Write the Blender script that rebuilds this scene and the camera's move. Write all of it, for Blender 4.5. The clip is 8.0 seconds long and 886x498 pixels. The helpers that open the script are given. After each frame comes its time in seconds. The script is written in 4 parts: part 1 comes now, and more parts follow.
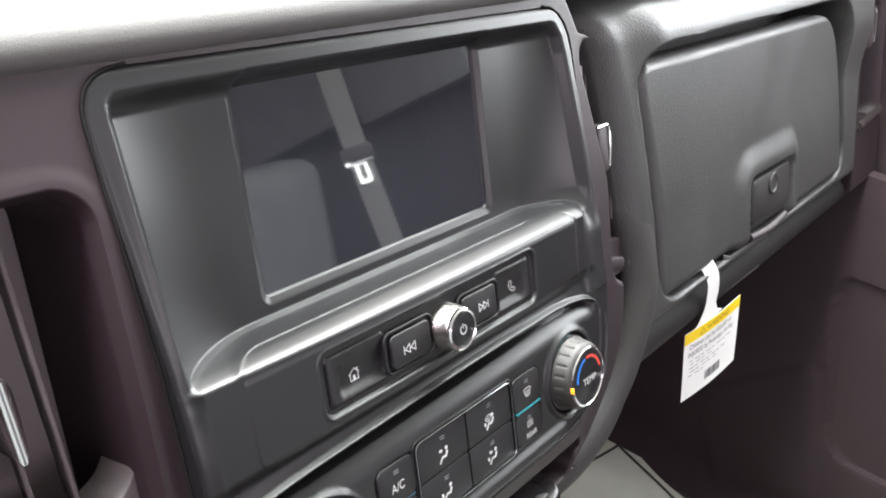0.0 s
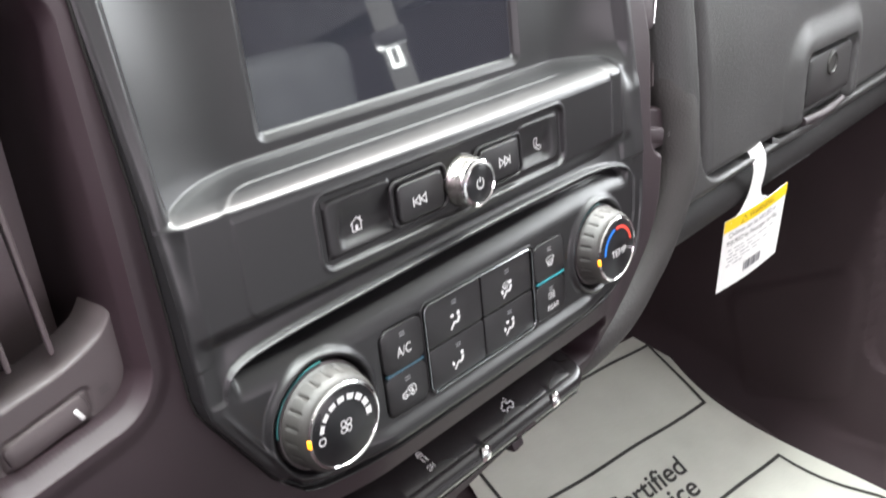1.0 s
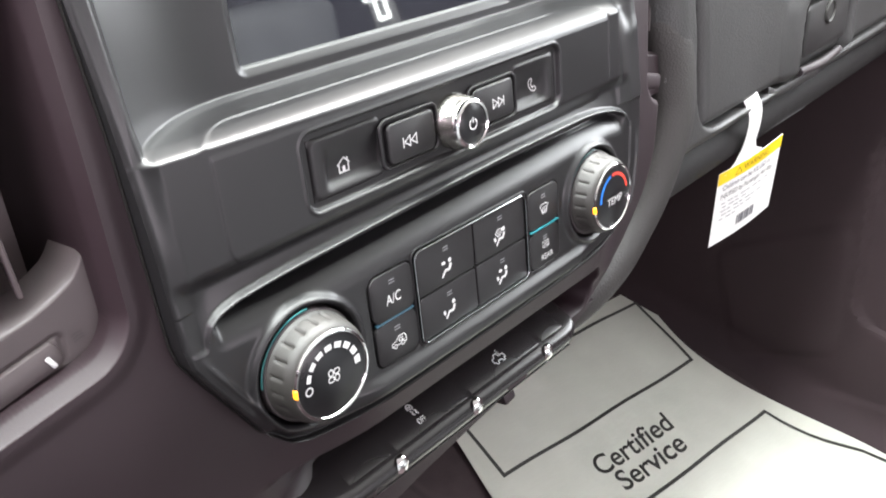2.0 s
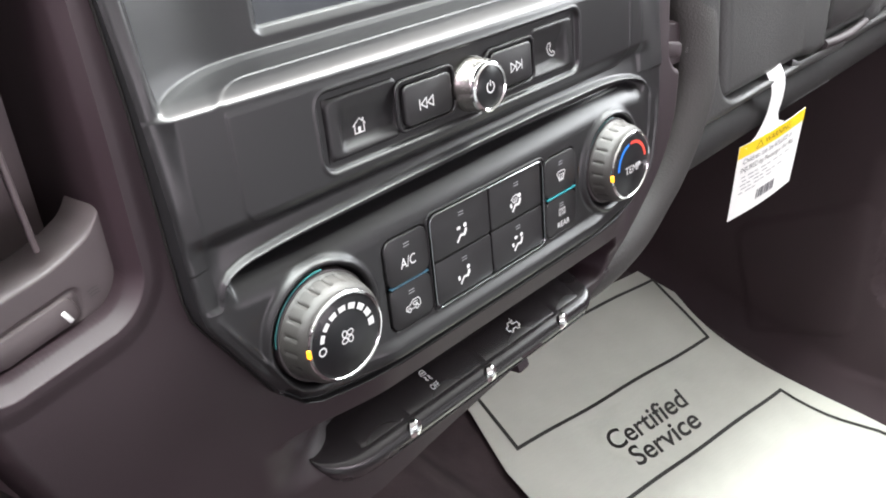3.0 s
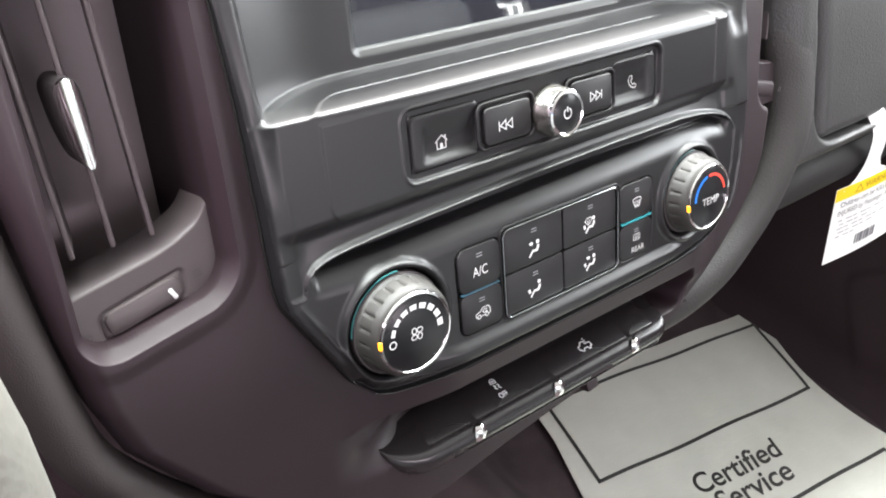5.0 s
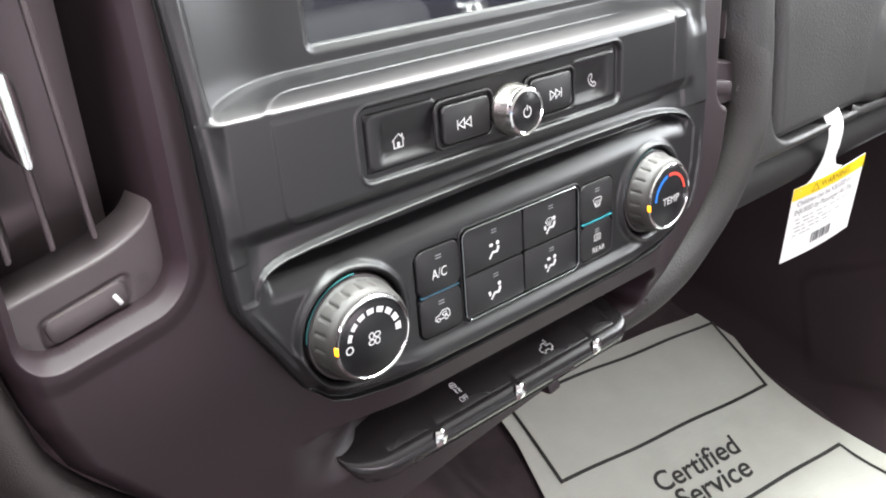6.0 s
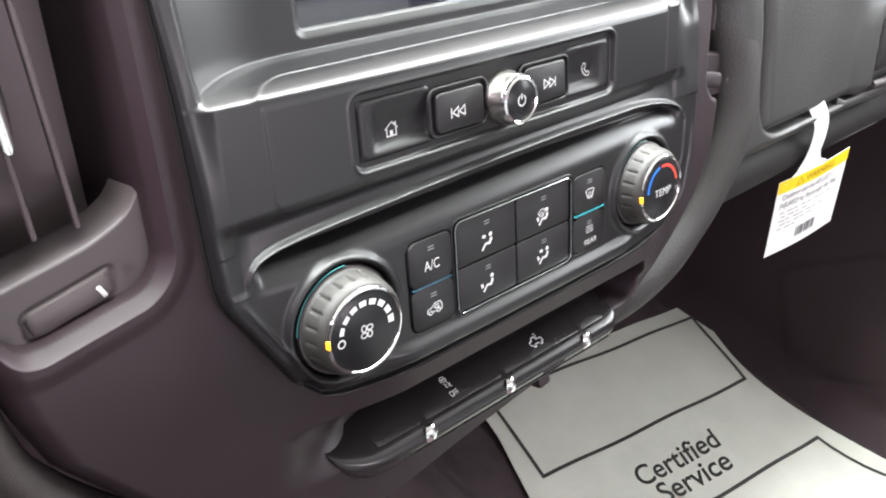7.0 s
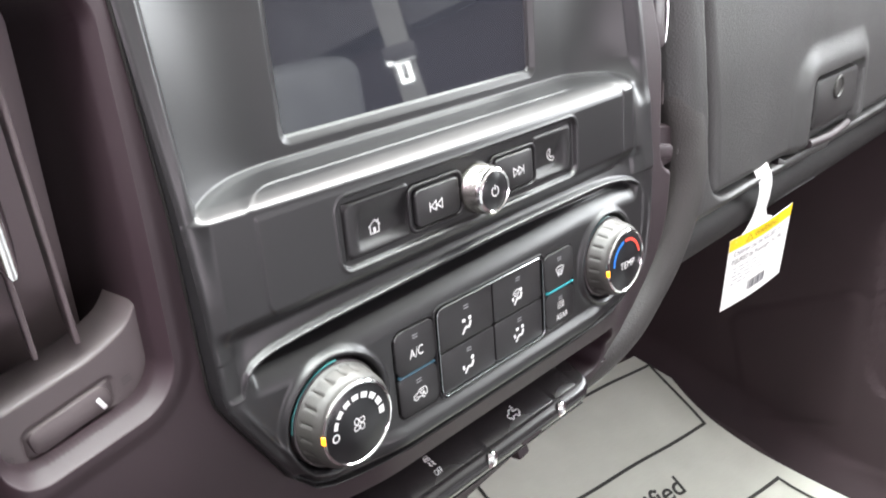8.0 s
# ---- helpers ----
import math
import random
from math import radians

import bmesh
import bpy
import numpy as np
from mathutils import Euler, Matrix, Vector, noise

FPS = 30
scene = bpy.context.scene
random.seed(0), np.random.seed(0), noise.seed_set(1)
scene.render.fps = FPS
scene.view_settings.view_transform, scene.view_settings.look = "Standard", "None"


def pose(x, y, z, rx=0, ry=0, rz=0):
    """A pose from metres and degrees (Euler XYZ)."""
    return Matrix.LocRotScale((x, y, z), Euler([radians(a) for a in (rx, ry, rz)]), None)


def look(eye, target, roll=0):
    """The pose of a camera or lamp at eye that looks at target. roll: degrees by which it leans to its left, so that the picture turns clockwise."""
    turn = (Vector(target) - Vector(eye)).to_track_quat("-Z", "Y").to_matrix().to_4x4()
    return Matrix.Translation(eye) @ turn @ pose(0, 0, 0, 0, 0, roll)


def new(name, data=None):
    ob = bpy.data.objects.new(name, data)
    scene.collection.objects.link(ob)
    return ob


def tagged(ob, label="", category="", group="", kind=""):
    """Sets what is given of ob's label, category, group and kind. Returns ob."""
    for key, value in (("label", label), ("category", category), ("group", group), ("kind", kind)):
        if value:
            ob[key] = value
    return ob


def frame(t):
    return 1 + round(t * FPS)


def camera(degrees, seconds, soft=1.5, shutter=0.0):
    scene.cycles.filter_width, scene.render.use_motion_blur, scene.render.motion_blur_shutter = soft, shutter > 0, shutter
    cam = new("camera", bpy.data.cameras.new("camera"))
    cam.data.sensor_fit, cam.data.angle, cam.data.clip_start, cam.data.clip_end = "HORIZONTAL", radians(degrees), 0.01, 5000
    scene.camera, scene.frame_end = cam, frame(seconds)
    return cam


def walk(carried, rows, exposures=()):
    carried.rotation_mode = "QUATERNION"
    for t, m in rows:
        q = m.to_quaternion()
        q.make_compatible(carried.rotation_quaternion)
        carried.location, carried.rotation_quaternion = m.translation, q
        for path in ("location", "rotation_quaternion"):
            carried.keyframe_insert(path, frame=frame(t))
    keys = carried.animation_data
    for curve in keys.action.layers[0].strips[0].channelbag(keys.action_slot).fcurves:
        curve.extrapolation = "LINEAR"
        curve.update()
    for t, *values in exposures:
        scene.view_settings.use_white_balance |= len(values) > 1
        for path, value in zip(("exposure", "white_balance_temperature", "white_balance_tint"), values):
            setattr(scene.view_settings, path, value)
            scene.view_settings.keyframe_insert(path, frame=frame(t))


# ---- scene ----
cam = camera(55.5, 8.0, soft=1.9, shutter=0.4)
PATH = [
    (0, (-0.3033, -0.1903, 0.9497), (0.0567, 0.0700, 0.7203), 8.42),
    (0.5, (-0.2981, -0.1907, 0.9404), (0.0577, 0.0642, 0.6988), 9.11),
    (1, (-0.2767, -0.1891, 0.9085), (0.0517, 0.0639, 0.6289), 9.21),
    (1.5, (-0.2717, -0.1829, 0.8969), (0.0526, 0.0590, 0.6031), 9.55),
    (2, (-0.2703, -0.1828, 0.8926), (0.0556, 0.0532, 0.5959), 10.20),
    (2.2, (-0.2694, -0.1840, 0.8884), (0.0534, 0.0503, 0.5869), 10.42),
    (3.3, (-0.2714, -0.1858, 0.8873), (0.0402, 0.0514, 0.5764), 10.21),
    (3.5, (-0.2724, -0.1874, 0.8874), (0.0367, 0.0512, 0.5750), 10.36),
    (4, (-0.2868, -0.2115, 0.9029), (0.0052, 0.0709, 0.6114), 9.52),
    (4.2, (-0.2796, -0.2136, 0.9001), (0.0022, 0.0716, 0.6014), 8.58),
    (5.3, (-0.2796, -0.2166, 0.8986), (-0.0062, 0.0724, 0.5957), 8.45),
    (5.5, (-0.2771, -0.2136, 0.8955), (-0.0005, 0.0719, 0.5921), 8.97),
    (6, (-0.2730, -0.2113, 0.8941), (0.0186, 0.0634, 0.5948), 9.92),
    (6.5, (-0.2711, -0.2063, 0.8857), (0.0156, 0.0631, 0.5770), 9.78),
    (7, (-0.2742, -0.2029, 0.8865), (0.0269, 0.0612, 0.5872), 11.19),
    (7.5, (-0.2748, -0.1973, 0.8966), (0.0396, 0.0623, 0.6072), 10.87),
    (8, (-0.2885, -0.1917, 0.9071), (0.0430, 0.0667, 0.6364), 10.47),
]
walk(cam, [(t, look(eye, target, roll)) for t, eye, target, roll in PATH],
     [(t, stops, 6600, 15) for t, stops in ((0.0, 0.86), (0.5, 1.00), (1.0, 1.13), (1.5, 1.22), (2.0, 1.22), (3.5, 1.13), (4.0, 1.33), (5.5, 1.22), (6.0, 1.22), (6.5, 1.11), (7.0, 1.2), (7.5, 1.37), (8.0, 1.42))])

# ---------------------------------------------------------------- world and light
world = bpy.data.worlds.new("world")
scene.world = world
world.use_nodes = True
sky = world.node_tree.nodes.new("ShaderNodeTexSky")
sky.sky_type = "NISHITA"
sky.sun_disc = False
sky.sun_elevation, sky.sun_rotation = radians(50), radians(40)
world.node_tree.links.new(sky.outputs[0], world.node_tree.nodes["Background"].inputs[0])
world.node_tree.nodes["Background"].inputs[1].default_value = 0.12
scene.view_settings.exposure = 1.0

SUN_FROM = Vector((0.55, 0.35, 0.95))
sun = new("sun", bpy.data.lights.new("sun", "SUN"))
sun.data.energy, sun.data.angle, sun.data.color = 2.5, radians(0.6), (1.0, 0.96, 0.9)
sun.matrix_world = look(SUN_FROM, (0, 0, 0))


def window_lamp(name, where, target, width, height, power, tint):
    lamp = new(name, bpy.data.lights.new(name, "AREA"))
    lamp.data.shape, lamp.data.size, lamp.data.size_y = "RECTANGLE", width, height
    lamp.data.energy, lamp.data.color = power, tint
    lamp.matrix_world = look(where, target)
    return lamp


window_lamp("windscreen_light", (0.0, 0.22, 1.238), (0.0, 0.22 - 0.54, 1.238 - 0.84), 1.7, 0.50, 68, (0.91, 1.0, 0.965))
window_lamp("passenger_window_light", (1.02, -0.16, 1.12), (-0.2, 0.08, 0.85), 0.8, 0.32, 10, (0.93, 1.0, 1.0))
window_lamp("driver_window_light", (-1.02, -0.2, 1.12), (0.1, -0.1, 0.6), 0.8, 0.28, 4.2, (1.0, 0.82, 0.94))
window_lamp("rear_window_light", (0.0, -1.9, 1.12), (0.0, 0.0, 0.7), 1.3, 0.3, 8, (1.0, 0.90, 0.95))


# ---------------------------------------------------------------- materials
def material(name, colour, rough=0.5, metal=0.0, vary=0.15, bump=0.0, size=900.0, spec=0.5, coat=0.0, smudge=0.08, kind="noise"):
    """A surface with colour, roughness and relief that vary at two scales; size is the grain per metre."""
    m = bpy.data.materials.new(name)
    m.use_nodes = True
    n, l = m.node_tree.nodes, m.node_tree.links
    b = n["Principled BSDF"]
    b.inputs["Metallic"].default_value = metal
    b.inputs["Specular IOR Level"].default_value = spec
    b.inputs["Coat Weight"].default_value = coat
    co = n.new("ShaderNodeTexCoord")
    big = n.new("ShaderNodeTexNoise")
    big.inputs["Scale"].default_value, big.inputs["Detail"].default_value = 14.0, 2.0
    l.new(co.outputs["Object"], big.inputs["Vector"])
    if kind == "leather":
        fine = n.new("ShaderNodeTexVoronoi")
        fine.inputs["Scale"].default_value = size
        level = fine.outputs["Distance"]
    else:
        fine = n.new("ShaderNodeTexNoise")
        fine.inputs["Scale"].default_value, fine.inputs["Detail"].default_value = size, 3.0
        level = fine.outputs["Fac"]
    turned = n.new("ShaderNodeMapping")
    turned.inputs["Rotation"].default_value = (0.61, 0.43, 0.87)
    l.new(co.outputs["Object"], turned.inputs["Vector"])
    l.new(turned.outputs[0], fine.inputs["Vector"])
    mix = n.new("ShaderNodeMath")
    mix.operation = "MULTIPLY_ADD"
    l.new(level, mix.inputs[0])
    mix.inputs[1].default_value = 0.4
    l.new(big.outputs["Fac"], mix.inputs[2])
    span = n.new("ShaderNodeMapRange")
    span.inputs["From Min"].default_value, span.inputs["From Max"].default_value = 0.3, 1.1
    span.inputs["To Min"].default_value, span.inputs["To Max"].default_value = 1.0 - vary, 1.0 + vary
    l.new(mix.outputs[0], span.inputs["Value"])
    tint = n.new("ShaderNodeVectorMath")
    tint.operation = "SCALE"
    tint.inputs[0].default_value = colour
    l.new(span.outputs[0], tint.inputs["Scale"])
    l.new(tint.outputs["Vector"], b.inputs["Base Color"])
    gloss = n.new("ShaderNodeMapRange")
    gloss.inputs["From Min"].default_value, gloss.inputs["From Max"].default_value = 0.1, 0.9
    gloss.inputs["To Min"].default_value, gloss.inputs["To Max"].default_value = max(0.02, rough - smudge), rough + smudge
    l.new(big.outputs["Fac"], gloss.inputs["Value"])
    l.new(gloss.outputs[0], b.inputs["Roughness"])
    if bump:
        relief = n.new("ShaderNodeBump")
        relief.inputs["Strength"].default_value, relief.inputs["Distance"].default_value = bump, 0.0004
        l.new(level, relief.inputs["Height"])
        l.new(relief.outputs[0], b.inputs["Normal"])
    return m


SATIN = material("charcoal_satin_plastic", (0.0084, 0.0080, 0.0087), 0.375, spec=0.46, vary=0.08, bump=0.0, size=1700, smudge=0.02)
TRIM = material("dark_grained_plastic", (0.0166, 0.0088, 0.0116), 0.52, bump=0.2, size=2200, spec=0.4)
DARK_CHROME = material("dark_chrome", (0.30, 0.31, 0.32), 0.2, metal=1.0, vary=0.05, size=900, smudge=0.05)
TOP = material("grained_dash_top", (0.062, 0.058, 0.056), 0.6, bump=0.3, size=1500, kind="leather")
OLIVE = material("brown_print", (0.24, 0.13, 0.01), 0.5, vary=0.05)
PAD = material("soft_grained_dash", (0.0265, 0.0258, 0.0256), 0.48, bump=0.5, size=620, spec=0.7, kind="leather")
# duct plastic, lightened to stand in for veiling glare over the dark vents
DUCT_LIFTED = material("brown_duct_lifted", (0.19, 0.152, 0.160), 0.45, bump=0.15, size=2200)
LOUVRE = material("dark_brown_louvre", (0.075, 0.060, 0.063), 0.55, bump=0.15, size=2200, spec=0.35)
KEY = material("matt_black_key", (0.0098, 0.0090, 0.0098), 0.42, bump=0.08, size=3000, spec=0.38)
BLACK = material("black_cavity_plastic", (0.036, 0.029, 0.031), 0.5, bump=0.1, size=1500)
PIANO = material("smooth_black_switch", (0.0150, 0.0128, 0.0138), 0.26, size=2500, spec=0.5)
RUBBER = material("grey_rubber_grip", (0.0185, 0.0172, 0.0155), 0.55, bump=0.2, size=3000)
FACE = material("gloss_black_dial", (0.009, 0.009, 0.01), 0.3, size=2500, spec=0.3)
CHROME = material("chrome", (0.85, 0.85, 0.84), 0.1, metal=1.0, vary=0.04, size=400, smudge=0.04)
SATIN_CHROME = material("satin_chrome", (0.46, 0.445, 0.415), 0.22, metal=1.0, vary=0.06, size=900, smudge=0.05)
PRINT = material("white_print", (0.58, 0.58, 0.58), 0.5, vary=0.05)
GREY_PRINT = material("grey_print", (0.18, 0.18, 0.19), 0.5, vary=0.05)
DARK_PRINT = material("dark_grey_print", (0.07, 0.07, 0.075), 0.5, vary=0.05)
PALE_PRINT = material("pale_grey_print", (0.30, 0.30, 0.31), 0.5, vary=0.05)
BLUE = material("blue_print", (0.01, 0.16, 0.6), 0.4, vary=0.05)
RED = material("red_print", (0.65, 0.06, 0.04), 0.4, vary=0.05)
# cyan, blue and teal that stand in for reflections in gloss edges
CYAN = material("cyan_reflection", (0.02, 0.16, 0.18), 0.25, vary=0.05)
DIMBLUE = material("dim_blue_edge", (0.02, 0.06, 0.09), 0.3, vary=0.05)
TEAL = material("dim_teal_reflection", (0.015, 0.09, 0.09), 0.3, vary=0.05)
STEEL = material("bright_steel", (0.85, 0.85, 0.84), 0.3, metal=1.0, vary=0.03, smudge=0.03)
LATCH = material("charcoal_latch_plastic", (0.0150, 0.0142, 0.0142), 0.45, bump=0.1, size=2200)
PAD_DARK = material("soft_dark_surround", (0.020, 0.0140, 0.0140), 0.62, bump=0.3, size=1500, kind="leather")
SEAM = material("black_rubber_seam", (0.006, 0.005, 0.005), 0.8, spec=0.2)
# darker copy of the dash pad, with shade put into its base colour
PAD_SHADED = material("soft_shaded_pad", (0.0095, 0.0080, 0.0082), 0.7, bump=0.3, size=1500, kind="leather", spec=0.3)
PAD_MID = material("soft_grained_surround", (0.0172, 0.0145, 0.0138), 0.60, bump=0.5, size=620, kind="leather")
GLASS = material("black_display_glass", (0.019, 0.020, 0.025), 0.03, vary=0.12, size=60, spec=0.9, smudge=0.008)
LAMPGREY = material("grey_vent_plastic", (0.058, 0.046, 0.048), 0.5, bump=0.2, size=2400)
CARPET = material("dark_carpet", (0.060, 0.045, 0.048), 0.95, vary=0.5, bump=1.0, size=600, spec=0.1)
PAPER = material("white_paper_mat", (0.60, 0.60, 0.54), 0.6, vary=0.07, bump=0.6, size=260)
for node in PAPER.node_tree.nodes:
    if node.type == "MAPPING":
        # fine ribs across the paper
        node.inputs["Rotation"].default_value, node.inputs["Scale"].default_value = (0, 0, 0), (0.16, 1.6, 1.0)
INK = material("black_ink", (0.035, 0.033, 0.03), 0.6, vary=0.1)
CARD = material("white_card", (0.8, 0.8, 0.78), 0.55, vary=0.03)
YELLOW = material("yellow_print", (0.85, 0.6, 0.01), 0.5, vary=0.04)
CLOTH = material("grey_seat_cloth", (0.2, 0.2, 0.205), 0.9, vary=0.25, bump=0.8, size=900)
STRAP = material("grey_belt_webbing", (0.22, 0.21, 0.2), 0.8, vary=0.1, bump=0.6, size=1200)
HEADLINER = material("pale_headliner", (0.58, 0.57, 0.55), 0.95, vary=0.06, bump=0.4, size=900)
LEATHER = material("pale_grey_wheel_leather", (0.058, 0.055, 0.048), 0.65, vary=0.12, bump=0.3, size=420, kind="leather")
DOOR = material("dark_door_lining", (0.0335, 0.0215, 0.0248), 0.75, vary=0.2, bump=0.3, size=900, spec=0.3)

AMBER = bpy.data.materials.new("lit_amber_marker")
AMBER.use_nodes = True
AMBER.node_tree.nodes["Principled BSDF"].inputs["Base Color"].default_value = (0.9, 0.4, 0.02, 1)
AMBER.node_tree.nodes["Principled BSDF"].inputs["Emission Color"].default_value = (1.0, 0.30, 0.0, 1)
AMBER.node_tree.nodes["Principled BSDF"].inputs["Emission Strength"].default_value = 0.9


# ---------------------------------------------------------------- mesh helpers
def mesh_from(name, verts, faces, mat, sharp=35):
    me = bpy.data.meshes.new(name)
    me.from_pydata([tuple(v) for v in verts], [], [tuple(f) for f in faces])
    me.materials.append(mat)
    me.shade_smooth()
    me.set_sharp_from_angle(angle=radians(sharp))
    return me


def part(name, shape, mat, parent=None, label="", at=None, sharp=35):
    """One mesh object, from a bmesh or from (verts, faces), under a thing or a part."""
    if isinstance(shape, tuple):
        me = mesh_from(name, shape[0], shape[1], mat, sharp)
    elif isinstance(shape, bpy.types.Mesh):
        me = shape
    else:
        me = bpy.data.meshes.new(name)
        bmesh.ops.recalc_face_normals(shape, faces=shape.faces)
        shape.to_mesh(me)
        shape.free()
        me.materials.append(mat)
        me.shade_smooth()
        me.set_sharp_from_angle(angle=radians(sharp))
    ob = new(name, me)
    if parent is not None:
        ob.parent = parent
    if at is not None:
        ob.matrix_basis = at
    if label:
        tagged(ob, label)
    return ob


def thing(name, at, label, category, group="", kind=""):
    ob = new(name)
    ob.empty_display_size = 0.02
    ob.matrix_basis = at
    return tagged(ob, label, category, group, kind)


def step(x, a, b):
    t = np.clip((x - a) / (b - a), 0, 1)
    return t * t * (3 - 2 * t)


def smin(a, b, k):
    h = np.clip(0.5 + 0.5 * (b - a) / k, 0, 1)
    return b + (a - b) * h - k * h * (1 - h)


def smax(a, b, k):
    return -smin(-a, -b, k)


def rrect(u, v, cu, cv, hu, hv, r):
    """Distance to a rounded rectangle, negative inside."""
    qu, qv = np.abs(u - cu) - hu + r, np.abs(v - cv) - hv + r
    return np.hypot(np.maximum(qu, 0), np.maximum(qv, 0)) + np.minimum(np.maximum(qu, qv), 0) - r


def sheet(us, vs, height, left=None, right=None, depth=0.012, trimmed=False):
    """A skin of heights over a grid of us and vs, with a skirt that goes back by depth. left and right bend the grid's sides."""
    V, U = np.meshgrid(vs, us, indexing="ij")
    if left is not None:
        lo, hi = left(vs)[:, None], right(vs)[:, None]
        U = np.clip(U, lo, hi) if trimmed else lo + (U - us[0]) / (us[-1] - us[0]) * (hi - lo)
    W = height(U, V)
    nv, nu = U.shape
    pts = np.stack([U, V, W], -1).reshape(-1, 3)
    i = np.arange(nv * nu).reshape(nv, nu)
    faces = np.stack([i[:-1, :-1], i[:-1, 1:], i[1:, 1:], i[1:, :-1]], -1).reshape(-1, 4)
    if trimmed:
        flat = pts[faces][:, :, 0]
        faces = faces[(flat.max(1) - flat.min(1)) > 1e-5]
    faces = faces.tolist()
    edge = np.concatenate([i[0, :-1], i[:-1, -1], i[-1, :0:-1], i[:0:-1, 0]])
    low = pts[edge].copy()
    low[:, 2] -= depth
    base, n = len(pts), len(edge)
    faces += [(edge[(k + 1) % n], edge[k], base + k, base + (k + 1) % n) for k in range(n)]
    return np.concatenate([pts, low]).tolist(), faces


def lathe(profile, n=48, ribs=0, rib=0.0, span=(0, 1)):
    """A turned body about local z, from (radius, z) pairs. ribs: shallow dents round the part of the profile within span."""
    verts, faces = [], []
    for k, (r, z) in enumerate(profile):
        for j in range(n):
            a = 2 * math.pi * j / n
            rr = r
            if ribs and span[0] <= k <= span[1]:
                rr = r - rib * max(0.0, math.cos(a * ribs)) ** 6
            verts.append((rr * math.cos(a), rr * math.sin(a), z))
    for k in range(len(profile) - 1):
        for j in range(n):
            faces.append((k * n + j, k * n + (j + 1) % n, (k + 1) * n + (j + 1) % n, (k + 1) * n + j))
    if profile[-1][0] > 1e-6:
        faces.append(tuple((len(profile) - 1) * n + j for j in range(n)))
    return verts, faces


def slab(w, h, d, r=0.003, bevel=0.0006, seg=5):
    """A key: rounded rectangle w by h in the plane, its front at z = 0 and its back at -d, with a bevelled front edge."""
    def ring(inset, z):
        pts, rr = [], max(r - inset, 0.0003)
        for cx, cy, a0 in ((1, 1, 0), (-1, 1, 90), (-1, -1, 180), (1, -1, 270)):
            for s in range(seg + 1):
                a = radians(a0 + 90 * s / seg)
                pts.append((cx * (w / 2 - inset - rr) + rr * math.cos(a), cy * (h / 2 - inset - rr) + rr * math.sin(a), z))
        return pts
    rings = [ring(0, -d), ring(0, -bevel), ring(bevel * 0.3, -bevel * 0.3), ring(bevel, 0)]
    n = len(rings[0])
    verts = [p for q in rings for p in q]
    faces = [(k * n + j, k * n + (j + 1) % n, (k + 1) * n + (j + 1) % n, (k + 1) * n + j) for k in range(3) for j in range(n)]
    faces.append(tuple(3 * n + j for j in range(n)))
    faces.append(tuple(reversed(range(n))))
    return verts, faces


def sweep(path, section, caps=True, sizes=None):
    """A section of (a, b) pairs carried along a path of points; a lies across the path in the panel, b out of it. sizes scales it along the way."""
    path = [Vector(p) for p in path]
    verts, faces, n = [], [], len(section)
    for k, p in enumerate(path):
        along = (path[min(k + 1, len(path) - 1)] - path[max(k - 1, 0)]).normalized()
        across = along.cross(Vector((0, 0, 1))).normalized()
        out = across.cross(along)
        k_size = sizes[k] if sizes is not None else 1.0
        for a, b in section:
            verts.append(p + across * a * k_size + out * b * k_size)
    for k in range(len(path) - 1):
        for j in range(n):
            faces.append((k * n + j, k * n + (j + 1) % n, (k + 1) * n + (j + 1) % n, (k + 1) * n + j))
    if caps:
        faces += [tuple(reversed(range(n))), tuple((len(path) - 1) * n + j for j in range(n))]
    return verts, faces


def smooth_path(points, n=8):
    """A curve through the points."""
    pts = [Vector(p) for p in points]
    pts = [2 * pts[0] - pts[1], *pts, 2 * pts[-1] - pts[-2]]
    out = []
    for k in range(1, len(pts) - 2):
        a, b, c, d = pts[k - 1:k + 3]
        for s in range(n):
            t = s / n
            out.append(0.5 * (2 * b + (c - a) * t + (2 * a - 5 * b + 4 * c - d) * t * t + (3 * b - a - 3 * c + d) * t ** 3))
    return out + [pts[-2]]


def ellipse(a, b, n=16):
    return [(a * math.cos(2 * math.pi * k / n), b * math.sin(2 * math.pi * k / n)) for k in range(n)]


def box(w, d, h, bevel=0.004, seg=2, at=(0, 0, 0)):
    bm = bmesh.new()
    bmesh.ops.create_cube(bm, size=1)
    bmesh.ops.scale(bm, vec=(w, d, h), verts=bm.verts)
    if bevel:
        bmesh.ops.bevel(bm, geom=bm.edges[:], offset=bevel, segments=seg, profile=0.6, affect="EDGES")
    bmesh.ops.translate(bm, vec=at, verts=bm.verts)
    return bm


